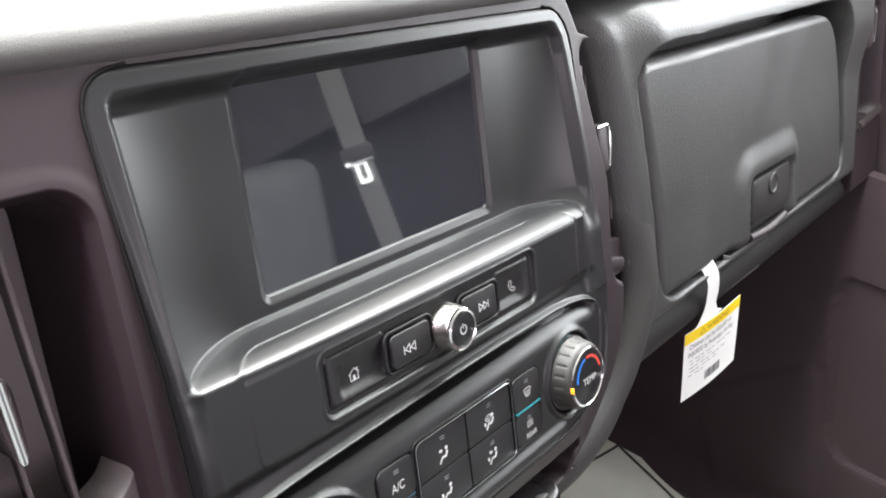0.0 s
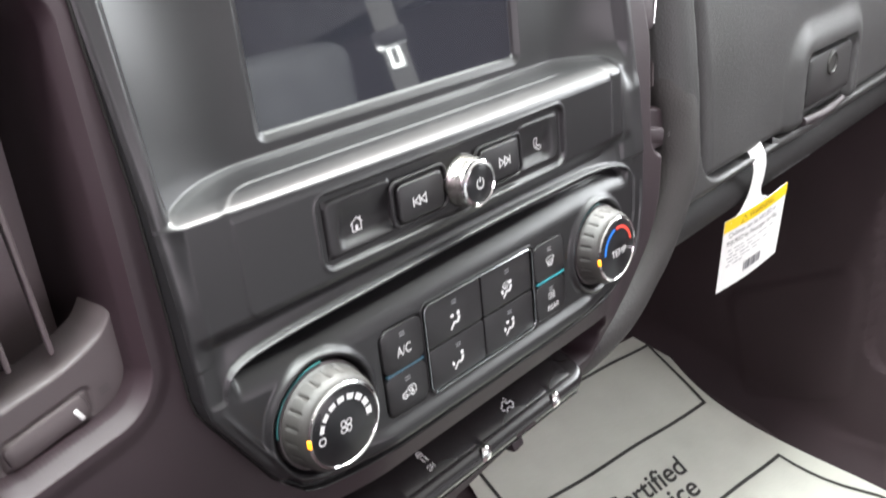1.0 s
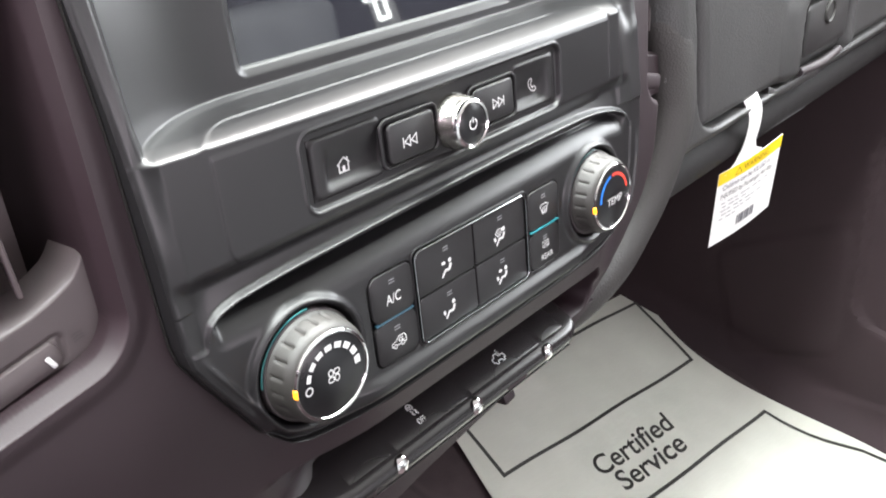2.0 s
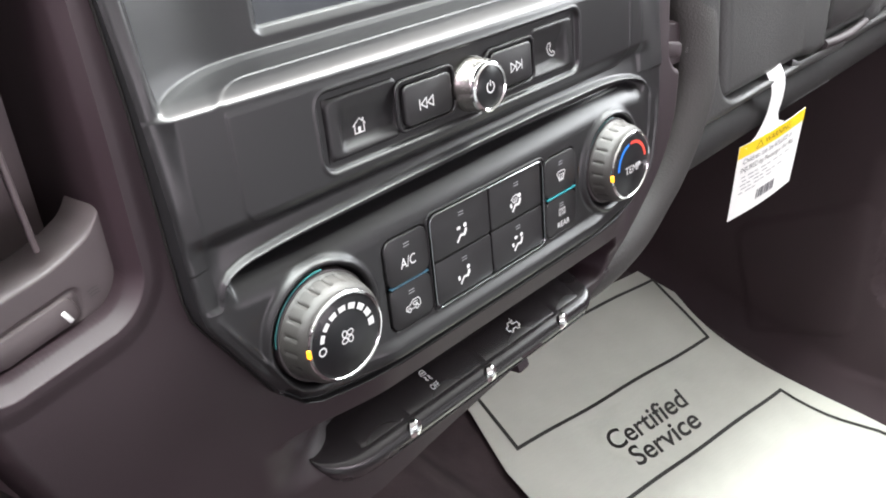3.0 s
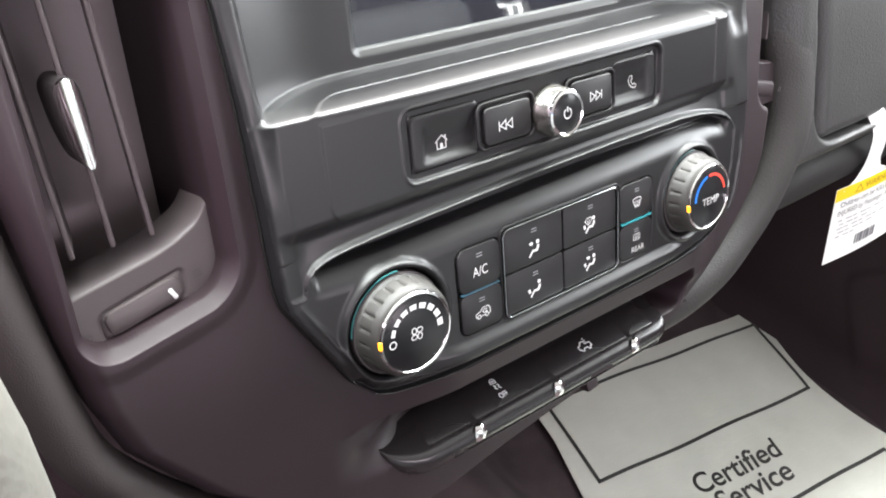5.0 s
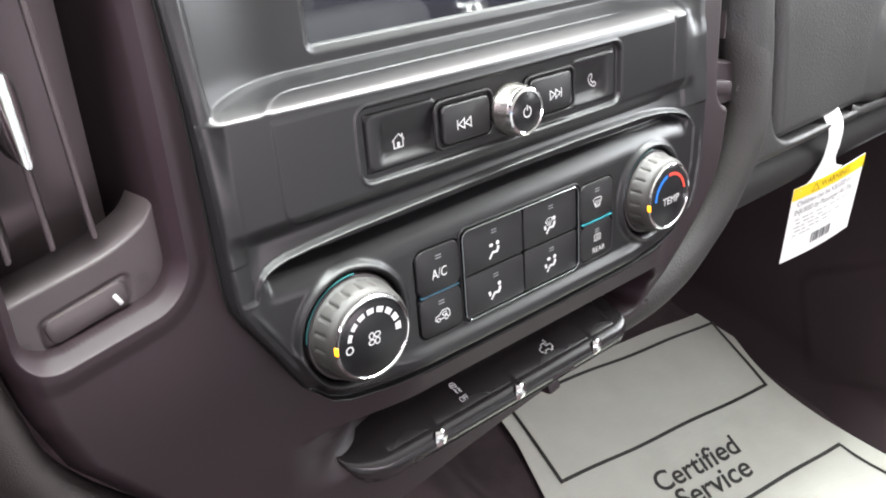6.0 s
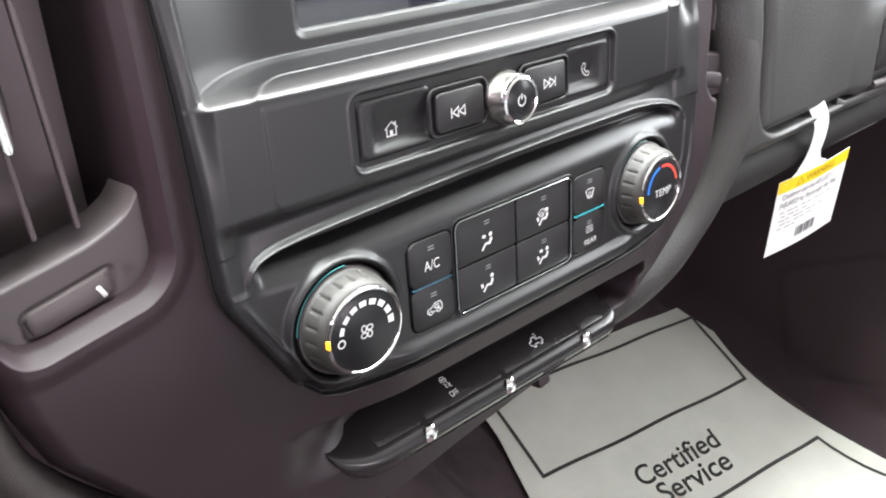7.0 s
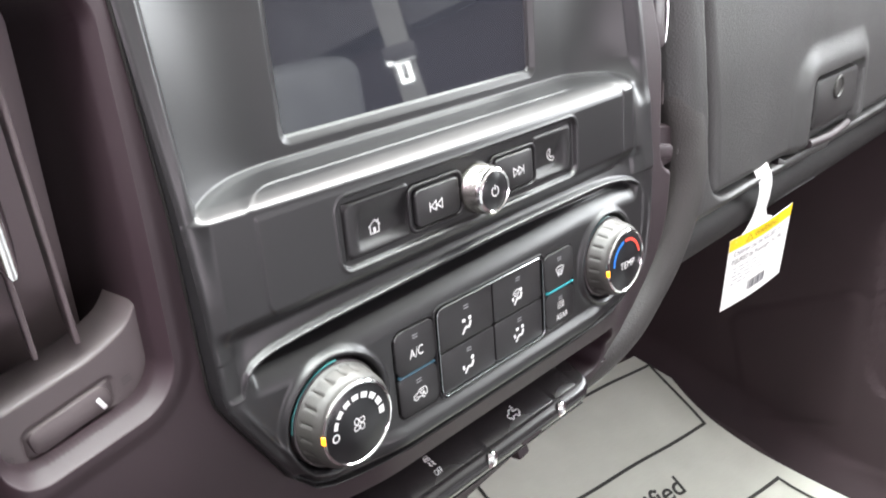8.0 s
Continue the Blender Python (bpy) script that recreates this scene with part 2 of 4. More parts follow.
def strokes(lines, width=0.0006, lift=0.00012):
    """Flat printed lines: each a list of points, of one width; a line that ends where it began is closed."""
    verts, faces = [], []
    for line in lines:
        wd = width
        if isinstance(line, tuple) and isinstance(line[0], (int, float)) and isinstance(line[1], list):
            wd, line = line
        pts = [Vector((x, y)) for x, y in line]
        closed = (pts[0] - pts[-1]).length < 1e-7
        if closed:
            pts = pts[:-1]
        n, base = len(pts), len(verts)
        for k, p in enumerate(pts):
            q0 = pts[k - 1] if (k or closed) else p
            q1 = pts[(k + 1) % n] if (k < n - 1 or closed) else p
            d0, d1 = (p - q0), (q1 - p)
            d0 = d0.normalized() if d0.length > 1e-9 else d1.normalized()
            d1 = d1.normalized() if d1.length > 1e-9 else d0
            m = (d0 + d1)
            m = m.normalized() if m.length > 1e-6 else d0
            side = Vector((-m.y, m.x)) * (wd / 2 / max(0.45, m.dot(d1)))
            verts += [(p.x + side.x, p.y + side.y, lift), (p.x - side.x, p.y - side.y, lift)]
        for k in range(n if closed else n - 1):
            a, b = base + 2 * k, base + 2 * ((k + 1) % n)
            faces.append((a, a + 1, b + 1, b))
    return verts, faces


def arc(cx, cy, r, a0, a1, n=12, ry=None):
    return [(cx + r * math.cos(radians(a0 + (a1 - a0) * k / n)), cy + (ry or r) * math.sin(radians(a0 + (a1 - a0) * k / n))) for k in range(n + 1)]


def disc(cx, cy, r, n=14):
    return arc(cx, cy, r / 2, 0, 360, n)


def lettering(text, size, width=None, lift=0.00012, space=1.0, bold=0.0):
    """A flat mesh of letters centred on the origin."""
    cu = bpy.data.curves.new("letters", "FONT")
    cu.body, cu.size, cu.align_x, cu.align_y, cu.space_character, cu.offset = text, size, "CENTER", "CENTER", space, bold
    ob = bpy.data.objects.new("letters", cu)
    scene.collection.objects.link(ob)
    me = bpy.data.meshes.new_from_object(ob.evaluated_get(bpy.context.evaluated_depsgraph_get()))
    bpy.data.objects.remove(ob)
    co = np.array([v.co[:] for v in me.vertices])
    if width:
        co[:, 0] *= width / (co[:, 0].max() - co[:, 0].min())
    co[:, 2] += lift
    verts, faces = co.tolist(), [tuple(p.vertices) for p in me.polygons]
    bpy.data.meshes.remove(me)
    return verts, faces


# ---------------------------------------------------------------- frames of the panels
LEAN_STACK = radians(18)
UP = Vector((0, math.sin(LEAN_STACK), math.cos(LEAN_STACK)))
OUT = Vector((0, -math.cos(LEAN_STACK), math.sin(LEAN_STACK)))
STACK = Matrix((Vector((1, 0, 0)), UP, OUT)).transposed().to_4x4()
STACK.translation = (0, 0, 0.65)


def on(u, v, w=0.0, turn=0.0):
    return pose(u, v, w, 0, 0, turn)


# ---------------------------------------------------------------- outline of the centre stack
FOOT = -0.0525


def bezel_left(v):
    return np.interp(v, [-0.0525, -0.0518, -0.050, -0.0475, -0.044, -0.036, 0.006, 0.0138, 0.022, 0.1, 0.2, 0.206, 0.212, 0.216, 0.2185, 0.2195],
                     [-0.060, -0.074, -0.088, -0.1020, -0.1105, -0.1185, -0.1430, -0.1470, -0.1485, -0.1505, -0.1560, -0.1556, -0.1532, -0.149, -0.1425, -0.134])


def bezel_right(v):
    return np.interp(v, [-0.0525, -0.0518, -0.050, -0.0465, -0.042, -0.036, -0.02, 0.0, 0.02, 0.19, 0.2, 0.208, 0.214, 0.2185, 0.2195],
                     [0.095, 0.112, 0.130, 0.1430, 0.1525, 0.1600, 0.168, 0.172, 0.173, 0.171, 0.1695, 0.166, 0.1605, 0.152, 0.143])


def bezel_foot(u):
    """Lower edge of the stack, which rises towards both sides."""
    return np.interp(u, [-0.1185, -0.1105, -0.1020, -0.088, -0.074, -0.060, 0.095, 0.112, 0.130, 0.1430, 0.1525, 0.1600],
                     [-0.036, -0.044, -0.0475, -0.050, -0.0518, -0.0525, -0.0525, -0.0518, -0.050, -0.0465, -0.042, -0.036])


# ---------------------------------------------------------------- dashboard fascia round the centre stack
def fascia_left(v):
    return np.interp(v, [-0.14, -0.118, -0.10, -0.069, -0.029, -0.005, 0.03, 0.24], [-0.09, -0.125, -0.155, -0.1895, -0.2185, -0.2265, -0.232, -0.252])


def fascia_right(v):
    return np.interp(v, [-0.14, -0.132, -0.126, -0.120, -0.112, -0.10, -0.085, -0.070, -0.055, -0.04, -0.025, -0.01, 0.006, 0.021, 0.04, 0.06, 0.10, 0.15, 0.18, 0.193, 0.20, 0.226], [-0.06, -0.015, 0.03, 0.080, 0.122, 0.150, 0.170, 0.186, 0.199, 0.210, 0.2165, 0.2200, 0.2215, 0.2235, 0.240, 0.248, 0.249, 0.242, 0.233, 0.216, 0.191, 0.178])


def fascia_height(u, v):
    low = np.clip(0.01 - v, 0, 1)
    w = -0.014 - 0.13 * (np.sqrt(low * low + 0.0016) - 0.04) + 0 * u
    high = np.clip(v - 0.08, 0, 1)
    w = w - 0.055 * (np.sqrt(high * high + 0.0009) - 0.03)
    # openings of the two vents, with a chamfered lip round the driver's one
    d = rrect(u, v - 0.19 * (u + 0.195) * step(v, 0.09, 0.04), -0.1936, 0.1, 0.0326, 0.0803, 0.016)
    w = w + 0.0009 * step(d, 0.010, 0.003) - 0.0070 * np.clip((0.0006 - d) / 0.0034, 0, 1)
    w = w - 0.06 * step(d, -0.0029, -0.0050)
    d = rrect(u + 0.25 * np.clip(v - 0.1, 0, 1), v, 0.235, 0.107, 0.032, 0.088, 0.018)
    w = w - 0.0020 * np.clip((0.004 - d) / 0.004, 0, 1) ** 2 - 0.06 * step(d, 0.0006, -0.0030)
    # flat facet under the stack, and the pocket of the switch bank below it
    facet = -0.0060 + 0.30 * np.clip(v + 0.0525, -1, 0)
    w = w + (facet - w) * step(u, -0.125, -0.055) * step(u, 0.172, 0.125) * step(v, -0.088, -0.078) * step(v, -0.030, -0.045)
    well = rrect(u, v, -0.006, -0.0835, 0.150, 0.0165, 0.012)
    soft = (1 - step(v, -0.084, -0.076)) * (1 - 0.7 * step(u, 0.09, 0.14))
    w = w - 0.036 * step(well, 0.0006 + 0.0040 * soft, -0.0050 - 0.0090 * soft) * step(u, -0.130, -0.040)
    inside = np.minimum(np.minimum(u - bezel_left(np.clip(v, FOOT, 0.2195)), bezel_right(np.clip(v, FOOT, 0.2195)) - u), np.minimum(v - FOOT, 0.2195 - v))
    w = w - 0.045 * step(inside, 0.001, 0.004)
    edge = np.minimum(u - fascia_left(v), np.where(v > -0.1, fascia_right(v) - u, 1.0))
    w = w - 0.010 * (1 - np.clip(edge / 0.010, 0, 1)) ** 2
    return w


dash = thing("dashboard", STACK, "dark grey moulded plastic truck dashboard with soft top pad", "dashboard", kind="structure")
part("fascia", sheet(np.concatenate([np.linspace(-0.255, -0.148, 260), np.linspace(-0.1476, 0.265, 620)]), np.concatenate([np.linspace(-0.14, -0.001, 210), np.linspace(-0.0006, 0.045, 130), np.linspace(0.0456, 0.226, 250)]), fascia_height, fascia_left, fascia_right, 0.02, True), TRIM, dash, sharp=60)

# dark seam round the centre stack
seam_v = np.concatenate([np.linspace(0.2194, 0.2, 24), np.linspace(0.198, 0.03, 40), np.linspace(0.026, 0.006, 16), np.linspace(0.004, -0.044, 40), np.linspace(-0.0445, -0.0524, 24)])
seam = [(float(bezel_left(v)) - 0.0004, float(v)) for v in seam_v] + [(u, FOOT - 0.0005) for u in np.linspace(-0.055, 0.09, 20)] + [(float(bezel_right(v)) + 0.0004, float(v)) for v in seam_v[::-1]]
seam = [(u, v, float(fascia_height(np.array(u + (0.0008 if u > 0 else -0.0008)), np.array(v))) + 0.0004) for u, v in seam]
part("seam", sweep(seam, ellipse(0.0006, 0.0009, 8)), SEAM, dash, "dark seam round the stack")

# top pad: a profile in (v, w) carried across the cabin
top_profile = [(0.2205, -0.055), (0.2208, -0.0265), (0.2223, -0.0201), (0.2258, -0.0165), (0.2305, -0.0157), (0.2360, -0.0174), (0.2414, -0.0216), (0.2463, -0.0284), (0.2505, -0.0380), (0.2540, -0.0520),
               (0.2570, -0.0750), (0.2600, -0.12), (0.2630, -0.25), (0.2650, -0.4), (0.2650, -0.62), (0.25, -0.62), (0.21, -0.30)]
xs = np.linspace(-1.0, 1.0, 60)
verts = [(x, v + 0.004 * math.sin(3 * x), w) for x in xs for v, w in top_profile]
k = len(top_profile)
faces = [(i * k + j, i * k + (j + 1) % k, (i + 1) * k + (j + 1) % k, (i + 1) * k + j) for i in range(len(xs) - 1) for j in range(k)]
part("top_pad", (verts, faces), TOP, dash, "soft grained dark grey upper dash pad", sharp=70)

# rolled edge of the driver's side surround
edge_path = smooth_path([(-0.262, 0.25, -0.03), (-0.256, 0.15, -0.03), (-0.247, 0.06, -0.028), (-0.239, 0.0, -0.028), (-0.230, -0.033, -0.03), (-0.201, -0.074, -0.036), (-0.166, -0.106, -0.042),
                         (-0.128, -0.136, -0.05), (-0.08, -0.152, -0.064), (-0.03, -0.168, -0.085)])
part("surround_edge", sweep(edge_path, ellipse(0.0105, 0.013, 20)), PAD_DARK, dash, "rounded padded edge")
# knee panels below
part("lower_panel", sweep([(-0.9, -0.20, -0.12), (-0.4, -0.18, -0.10), (-0.25, -0.17, -0.09), (-0.1, -0.165, -0.10), (0.02, -0.16, -0.13)], ellipse(0.05, 0.03, 20)), TRIM, dash)

# ---------------------------------------------------------------- centre stack bezel
stack = thing("centre_stack", STACK, "charcoal satin plastic centre stack with radio and climate controls", "control panel")
FAN, TEMP = (-0.0978, -0.0088), (0.1142, -0.0068)


def slot_low(u):
    """Crest of the climate panel, the lower side of the slot above it."""
    return np.interp(u, [-0.150, -0.1345, -0.12, -0.098, -0.006, 0.103, 0.135, 0.16], [0.0262, 0.0262, 0.0254, 0.0250, 0.0276, 0.0300, 0.0296, 0.027])


def slot_high(u):
    """Lip over the slot, which runs down at both ends."""
    return np.interp(u, [-0.1400, -0.1386, -0.1368, -0.1340, -0.1300, -0.1240, -0.112, -0.0954, -0.05, -0.0033, 0.05, 0.1057, 0.121, 0.132, 0.141, 0.149, 0.1545, 0.158],
                     [0.0175, 0.0226, 0.0262, 0.0290, 0.0308, 0.0323, 0.0336, 0.0348, 0.0368, 0.0384, 0.0392, 0.0388, 0.0376, 0.0358, 0.0337, 0.0305, 0.0265, 0.0215])


def bezel_height(u, v):
    left, right = bezel_left(v), bezel_right(v)
    du = np.minimum(u - left, right - u)
    d = np.minimum(np.minimum(du, v - FOOT), 0.2195 - v)
    front = -0.10 * (u - 0.008) ** 2
    # recess of the radio's display
    rim = -0.0045 - 0.0160 * step(v, 0.05, 0.25)
    side = np.minimum(du, 0.06)
    wide = 0.0040 * np.clip((v - 0.095) / 0.10, 0, 1)
    wall = step(np.minimum(du, v - FOOT), 0.0045 + wide, 0.0100 + wide) * step(0.2195 - v, 0.0045 + wide, 0.0160 + wide)
    dish = rim - 0.0055 * wall * step(v, 0.088, 0.105)
    floor = -0.0305 + 0 * u
    sink = (1 - (1 - np.clip((side - 0.006 - wide) / (0.054 - wide), 0, 1)) ** 2.2) * (step(v, 0.074, 0.094) + (step(v, 0.060, 0.118) - step(v, 0.074, 0.094)) * step(u, 0.115, 0.155))
    dish = dish + (floor - dish) * wall * sink
    # a bead on the rim's inner edge
    dish = dish + 0.0004 * np.exp(-((d - 0.0040 - wide) / 0.0011) ** 2) * step(v, 0.094, 0.11) * step(0.2195 - v, 0.008, 0.020)
    # the raised block with the ledge on top, and the inlaid plate proud of it
    inlay = rrect(u, 4.6 * (v - 0.0922), 0.0060, -0.09, 0.1295, 0.1075, 0.021)
    proud = step(inlay, 0.0018, -0.0012) * (1 - 0.6 * step(u, 0.100, 0.130))
    shelf = -4.6 * (v - 0.0922 - 0.00025 * proud - 0.00050 * np.exp(-((inlay - 0.0006) / 0.0017) ** 2) * step(u, 0.12, 0.09))
    shelf = smin(front, shelf, np.interp(u, [-0.14, -0.06, 0.06], [0.009, 0.014, 0.019]))
    block_side = np.minimum(u - left - 0.0075, right - 0.0220 - u)
    shelf = np.where(u < 0, shelf - (0.0016 * step(v, 0.030, 0.050) + 0.0030 * step(v, 0.058, 0.089) + 0.0014 * step(v, 0.083, 0.089)) * (1 - step(block_side, -0.0060, 0.0020)), shelf - (0.0034 + 0.0066 * step(v, 0.074, 0.091)) * (1 - step(block_side, -0.011, 0.006)) * step(v, 0.034, 0.064))
    shelf = shelf + 0.0005 * step(rrect(u, v, 0.0060, 0.0715, 0.1285, 0.0270, 0.009), 0.0006, -0.0006) * step(v, 0.0895, 0.0865)
    shelf = shelf - 0.0007 * np.exp(-((inlay + 0.0004) / 0.0009) ** 2) * step(u, 0.10, 0.125) * step(v, 0.052, 0.058)
    dish = dish - 0.05 * step(v, 0.0900, 0.083) * step(block_side, 0.0, 0.02) - 0.05 * step(v, 0.036, 0.027)
    crease = np.exp(-((shelf - dish) / 0.0035) ** 2) * step(v, 0.086, 0.092) * step(block_side, 0.0, 0.006)
    w = smax(dish, shelf, 0.0045 + 0.0030 * step(u, 0.11, 0.15)) + 0.0010 * crease
    # foot of the block, rounded under, and the strip below it
    foot = 0.0416 + 0.018 * np.clip(u + 0.14, 0, 0.27)
    lip, crest = slot_high(u), slot_low(u)
    w = w - 0.0040 * (1 - step(v, foot - 0.0012, foot + 0.0075)) * step(v, lip - 0.001, lip + 0.003) * step(block_side, -0.010, 0.008)
    w = w + 0.0016 * step(v, foot, lip) * step(v, lip - 0.001, lip + 0.001) * step(block_side, -0.010, 0.008)
    # slot between radio and climate panel: a steep lip above, a crest below that is rounded in front
    deep = np.clip((lip - crest) / 0.0035, 0, 1) * step(np.abs(u - 0.009), 0.1500, 0.1400)
    fall = 0.0066 * np.clip((v - crest + 0.0115) / 0.0115, 0, 1) ** 2 + (0.0065 - 0.0050 * step(u, 0.02, 0.12)) * step(v, crest - 0.0004, crest + 0.0022)
    w = w - deep * fall * (1 - step(v, lip - 0.0012, lip + 0.0002))
    w = w + 0.0006 * np.exp(-((v - lip - 0.0006) / 0.0010) ** 2) * step(np.abs(u - 0.0097), 0.1495, 0.1450)
    # pocket of the radio keys
    p = rrect(u, v, 0.0002, 0.0688, 0.0850, 0.0163, 0.006)
    w = w + 0.0004 * np.exp(-((p - 0.0008) / 0.0007) ** 2) - 0.0024 * step(p, 0.0002, -0.0012)
    for cu, hu in ((-0.0610, 0.0190), (0.0642, 0.0168)):
        w = w - 0.0045 * step(rrect(u, v, cu, 0.0688, hu, 0.0120, 0.003), 0.0, -0.0006)
    # wells of the climate keys
    for cu, cv, hu, hv, r in ((-0.0488, -0.0092, 0.0140, 0.0232, 0.006), (0.0078, -0.0084, 0.0426, 0.0243, 0.005), (0.0655, -0.0090, 0.0145, 0.0230, 0.006)):
        p = rrect(u, v, cu, cv, hu, hv, r)
        w = w - 0.003 * step(p, 0.0003, -0.0008)
    # display opening
    p = rrect(u, v, 0.0020, 0.1575, 0.0845, 0.0495, 0.002)
    w = w - 0.0024 * np.clip((0.0040 - p) / 0.0038, 0, 1) - 0.0028 * step(p, 0.0004, -0.0006)
    # the sill that swells out under the keys, rolls under and ends in a fine bead
    q = v - bezel_foot(u)
    w = w + 0.0032 * step(q, 0.0195, 0.0135) * step(q, 0.0025, 0.0115) * step(u, -0.090, -0.060) * step(u, 0.125, 0.095)
    w = w - 0.0080 * (1 - step(q, 0.0010, 0.0090)) + 0.0042 * np.exp(-((q - 0.0008) / 0.0010) ** 2)
    # collars of the two dials
    for cu, cv in (FAN, TEMP):
        r = np.hypot(u - cu, v - cv)
        w = w + 0.0026 * np.exp(-((r - 0.0278) / 0.0019) ** 2) - 0.008 * step(r, 0.0262, 0.0250)
    # rolled rim, with a fine bead along the lower edges and one that runs down from the slot's end
    w = w + 0.0012 * np.exp(-((du * 0.8 - 0.0042) / 0.0010) ** 2) * step(v, 0.020, 0.006) * step(v, -0.046, -0.034)
    w = w + 0.0012 * np.exp(-((right - u - 0.0140) / 0.0010) ** 2) * step(v, 0.024, 0.018) * step(v, -0.020, 0.000)
    w = w - np.where(u < 0, 0.0014, 0.003) * (1 - np.clip(du / 0.0025, 0, 1)) ** 2 * step(v, -0.046, -0.034) - 0.003 * (1 - np.clip((0.2195 - v) / 0.004, 0, 1)) ** 2
    return w


part("bezel", sheet(np.linspace(-0.158, 0.175, 660), np.concatenate([np.linspace(FOOT, -0.030, 120), np.linspace(-0.0296, 0.0165, 100), np.linspace(0.0167, 0.0455, 190), np.linspace(0.0458, 0.084, 90), np.linspace(0.0843, 0.100, 110), np.linspace(0.1004, 0.2020, 150), np.linspace(0.2024, 0.2195, 60)]), bezel_height, bezel_left, bezel_right, 0.012, True), SATIN, stack, "charcoal satin bezel with a ledge below the display", sharp=80)
part("display", slab(0.1692, 0.0992, 0.003, 0.0020, 0.00015), GLASS, stack, "black glossy switched-off touch screen", on(0.0020, 0.1575, -0.0340), sharp=8)

# ---------------------------------------------------------------- printed signs, in millimetres
def mm(lines):
    out = []
    for line in lines:
        if isinstance(line, tuple) and isinstance(line[1], list):
            out.append((line[0] / 1000, [(x / 1000, y / 1000) for x, y in line[1]]))
        else:
            out.append([(x / 1000, y / 1000) for x, y in line])
    return out


HOME = mm([(0.55, [(-3.4, 0.2), (0, 3.2), (3.4, 0.2)]), (0.55, [(-2.5, 0.6), (-2.5, -2.9), (2.5, -2.9), (2.5, 0.6)]), (1.5, [(0, -2.7), (0, -0.5)]), (0.9, [(2.0, 3.0), (2.0, 1.6)])])
REWIND = mm([(0.5, [(-4.3, 2.3), (-4.3, -2.3)]), (0.5, [(-0.2, 2.2), (-3.6, 0), (-0.2, -2.2), (-0.2, 2.2)]), (0.5, [(3.8, 2.2), (0.4, 0), (3.8, -2.2), (3.8, 2.2)])])
FORWARD = [(wd, [(-x, y) for x, y in line]) for wd, line in REWIND]
POWER = mm([arc(0, 0, 2.4, 118, 422, 18), [(0, 0.6), (0, 3.2)]])
PHONE = mm([(0.55, [(-3.0, 3.2), (-3.4, 1.2), (-2.4, -1.2), (-0.6, -3.0), (1.6, -3.8), (3.0, -3.4), (3.2, -2.4), (1.6, -1.4), (0.9, -2.0), (-0.3, -1.0), (-1.2, 0.4), (-0.6, 1.2), (-1.4, 3.2), (-3.0, 3.2)])])
FANSIGN = mm([arc(1.6, 1.4, 1.5, 0, 360, 12, 1.2), arc(-1.4, 1.6, 1.2, 0, 360, 12, 1.5), arc(-1.6, -1.4, 1.5, 0, 360, 12, 1.2), arc(1.4, -1.6, 1.2, 0, 360, 12, 1.5)])
FIGURE = [(1.1, disc(2.1, 3.2, 1.15)), (1.55, [(2.4, 1.5), (2.3, 0.3), (1.3, -1.3)]), (1.25, [(1.9, -1.35), (-0.2, -1.15), (-1.7, -1.0)]), (1.15, [(-1.2, -0.8), (-2.3, -2.1), (-3.8, -4.0)])]
FACE_BLOW, FOOT_BLOW = (1.5, [(-3.5, 2.9), (-2.2, 3.2), (-1.3, 2.6)]), (1.5, [(-5.0, 0.6), (-4.7, -0.6), (-4.2, -1.6)])
FACE_AIR = mm(FIGURE + [FACE_BLOW])
FOOT_AIR = mm(FIGURE + [FOOT_BLOW])
BOTH_AIR = mm(FIGURE + [FACE_BLOW, FOOT_BLOW])
SCREEN_FOOT = mm(FIGURE + [(0.45, [(-4.4, 2.6), (-2.8, 3.9), (-0.9, 4.3), (0.9, 3.8), (-0.6, 0.6), (-2.4, 0.4), (-4.4, 2.6)]), (0.4, [(-2.7, 2.9), (-2.0, 1.0)]), (0.4, [(-1.2, 3.2), (-1.4, 1.0)]), FOOT_BLOW])
WAVES = [[(x, 1.6), (x + 0.4, 0.8), (x - 0.1, -0.2), (x + 0.4, -1.2), (x, -2.4)] for x in (-1.5, 0, 1.5)]
DEFROST = mm([(0.42, [(-3.4, 2.2), (-1.6, -1.6), (1.6, -1.6), (3.4, 2.2), (1.8, 3.0), (-1.8, 3.0), (-3.4, 2.2)])] + [(0.45, w) for w in WAVES])
REARSIGN = mm([(0.42, [(-2.8, 4.2), (2.8, 4.2), (3.1, 3.8), (3.1, 0.2), (1.6, 0.2)]), (0.42, [(-2.8, 4.2), (-3.1, 3.8), (-3.1, 0.2), (-1.6, 0.2)])] + [(0.42, [(x, y + 1.9) for x, y in w]) for w in WAVES])
CAR = [(0.42, [(-4.2, -1.4), (-4.0, 0.3), (-1.8, 0.8), (-0.2, 2.4), (3.0, 2.4), (4.0, 1.0), (4.0, -1.4), (2.9, -1.4)]), (0.42, arc(2.0, -1.5, 0.9, 0, 360, 10)), (0.42, arc(-2.4, -1.5, 0.9, 0, 360, 10)), (0.42, [(1.0, -1.4), (-1.4, -1.4)]), (0.42, [(-3.4, -1.4), (-4.2, -1.4)])]
RECIRC = mm(CAR + [(0.42, [(2.4, 1.2), (0.42, 1.4), (-0.3, 0.6), (0.42, -0.2), (2.2, -0.1)]), (0.42, [(1.5, 0.5), (2.4, -0.1), (1.5, -0.8)])])
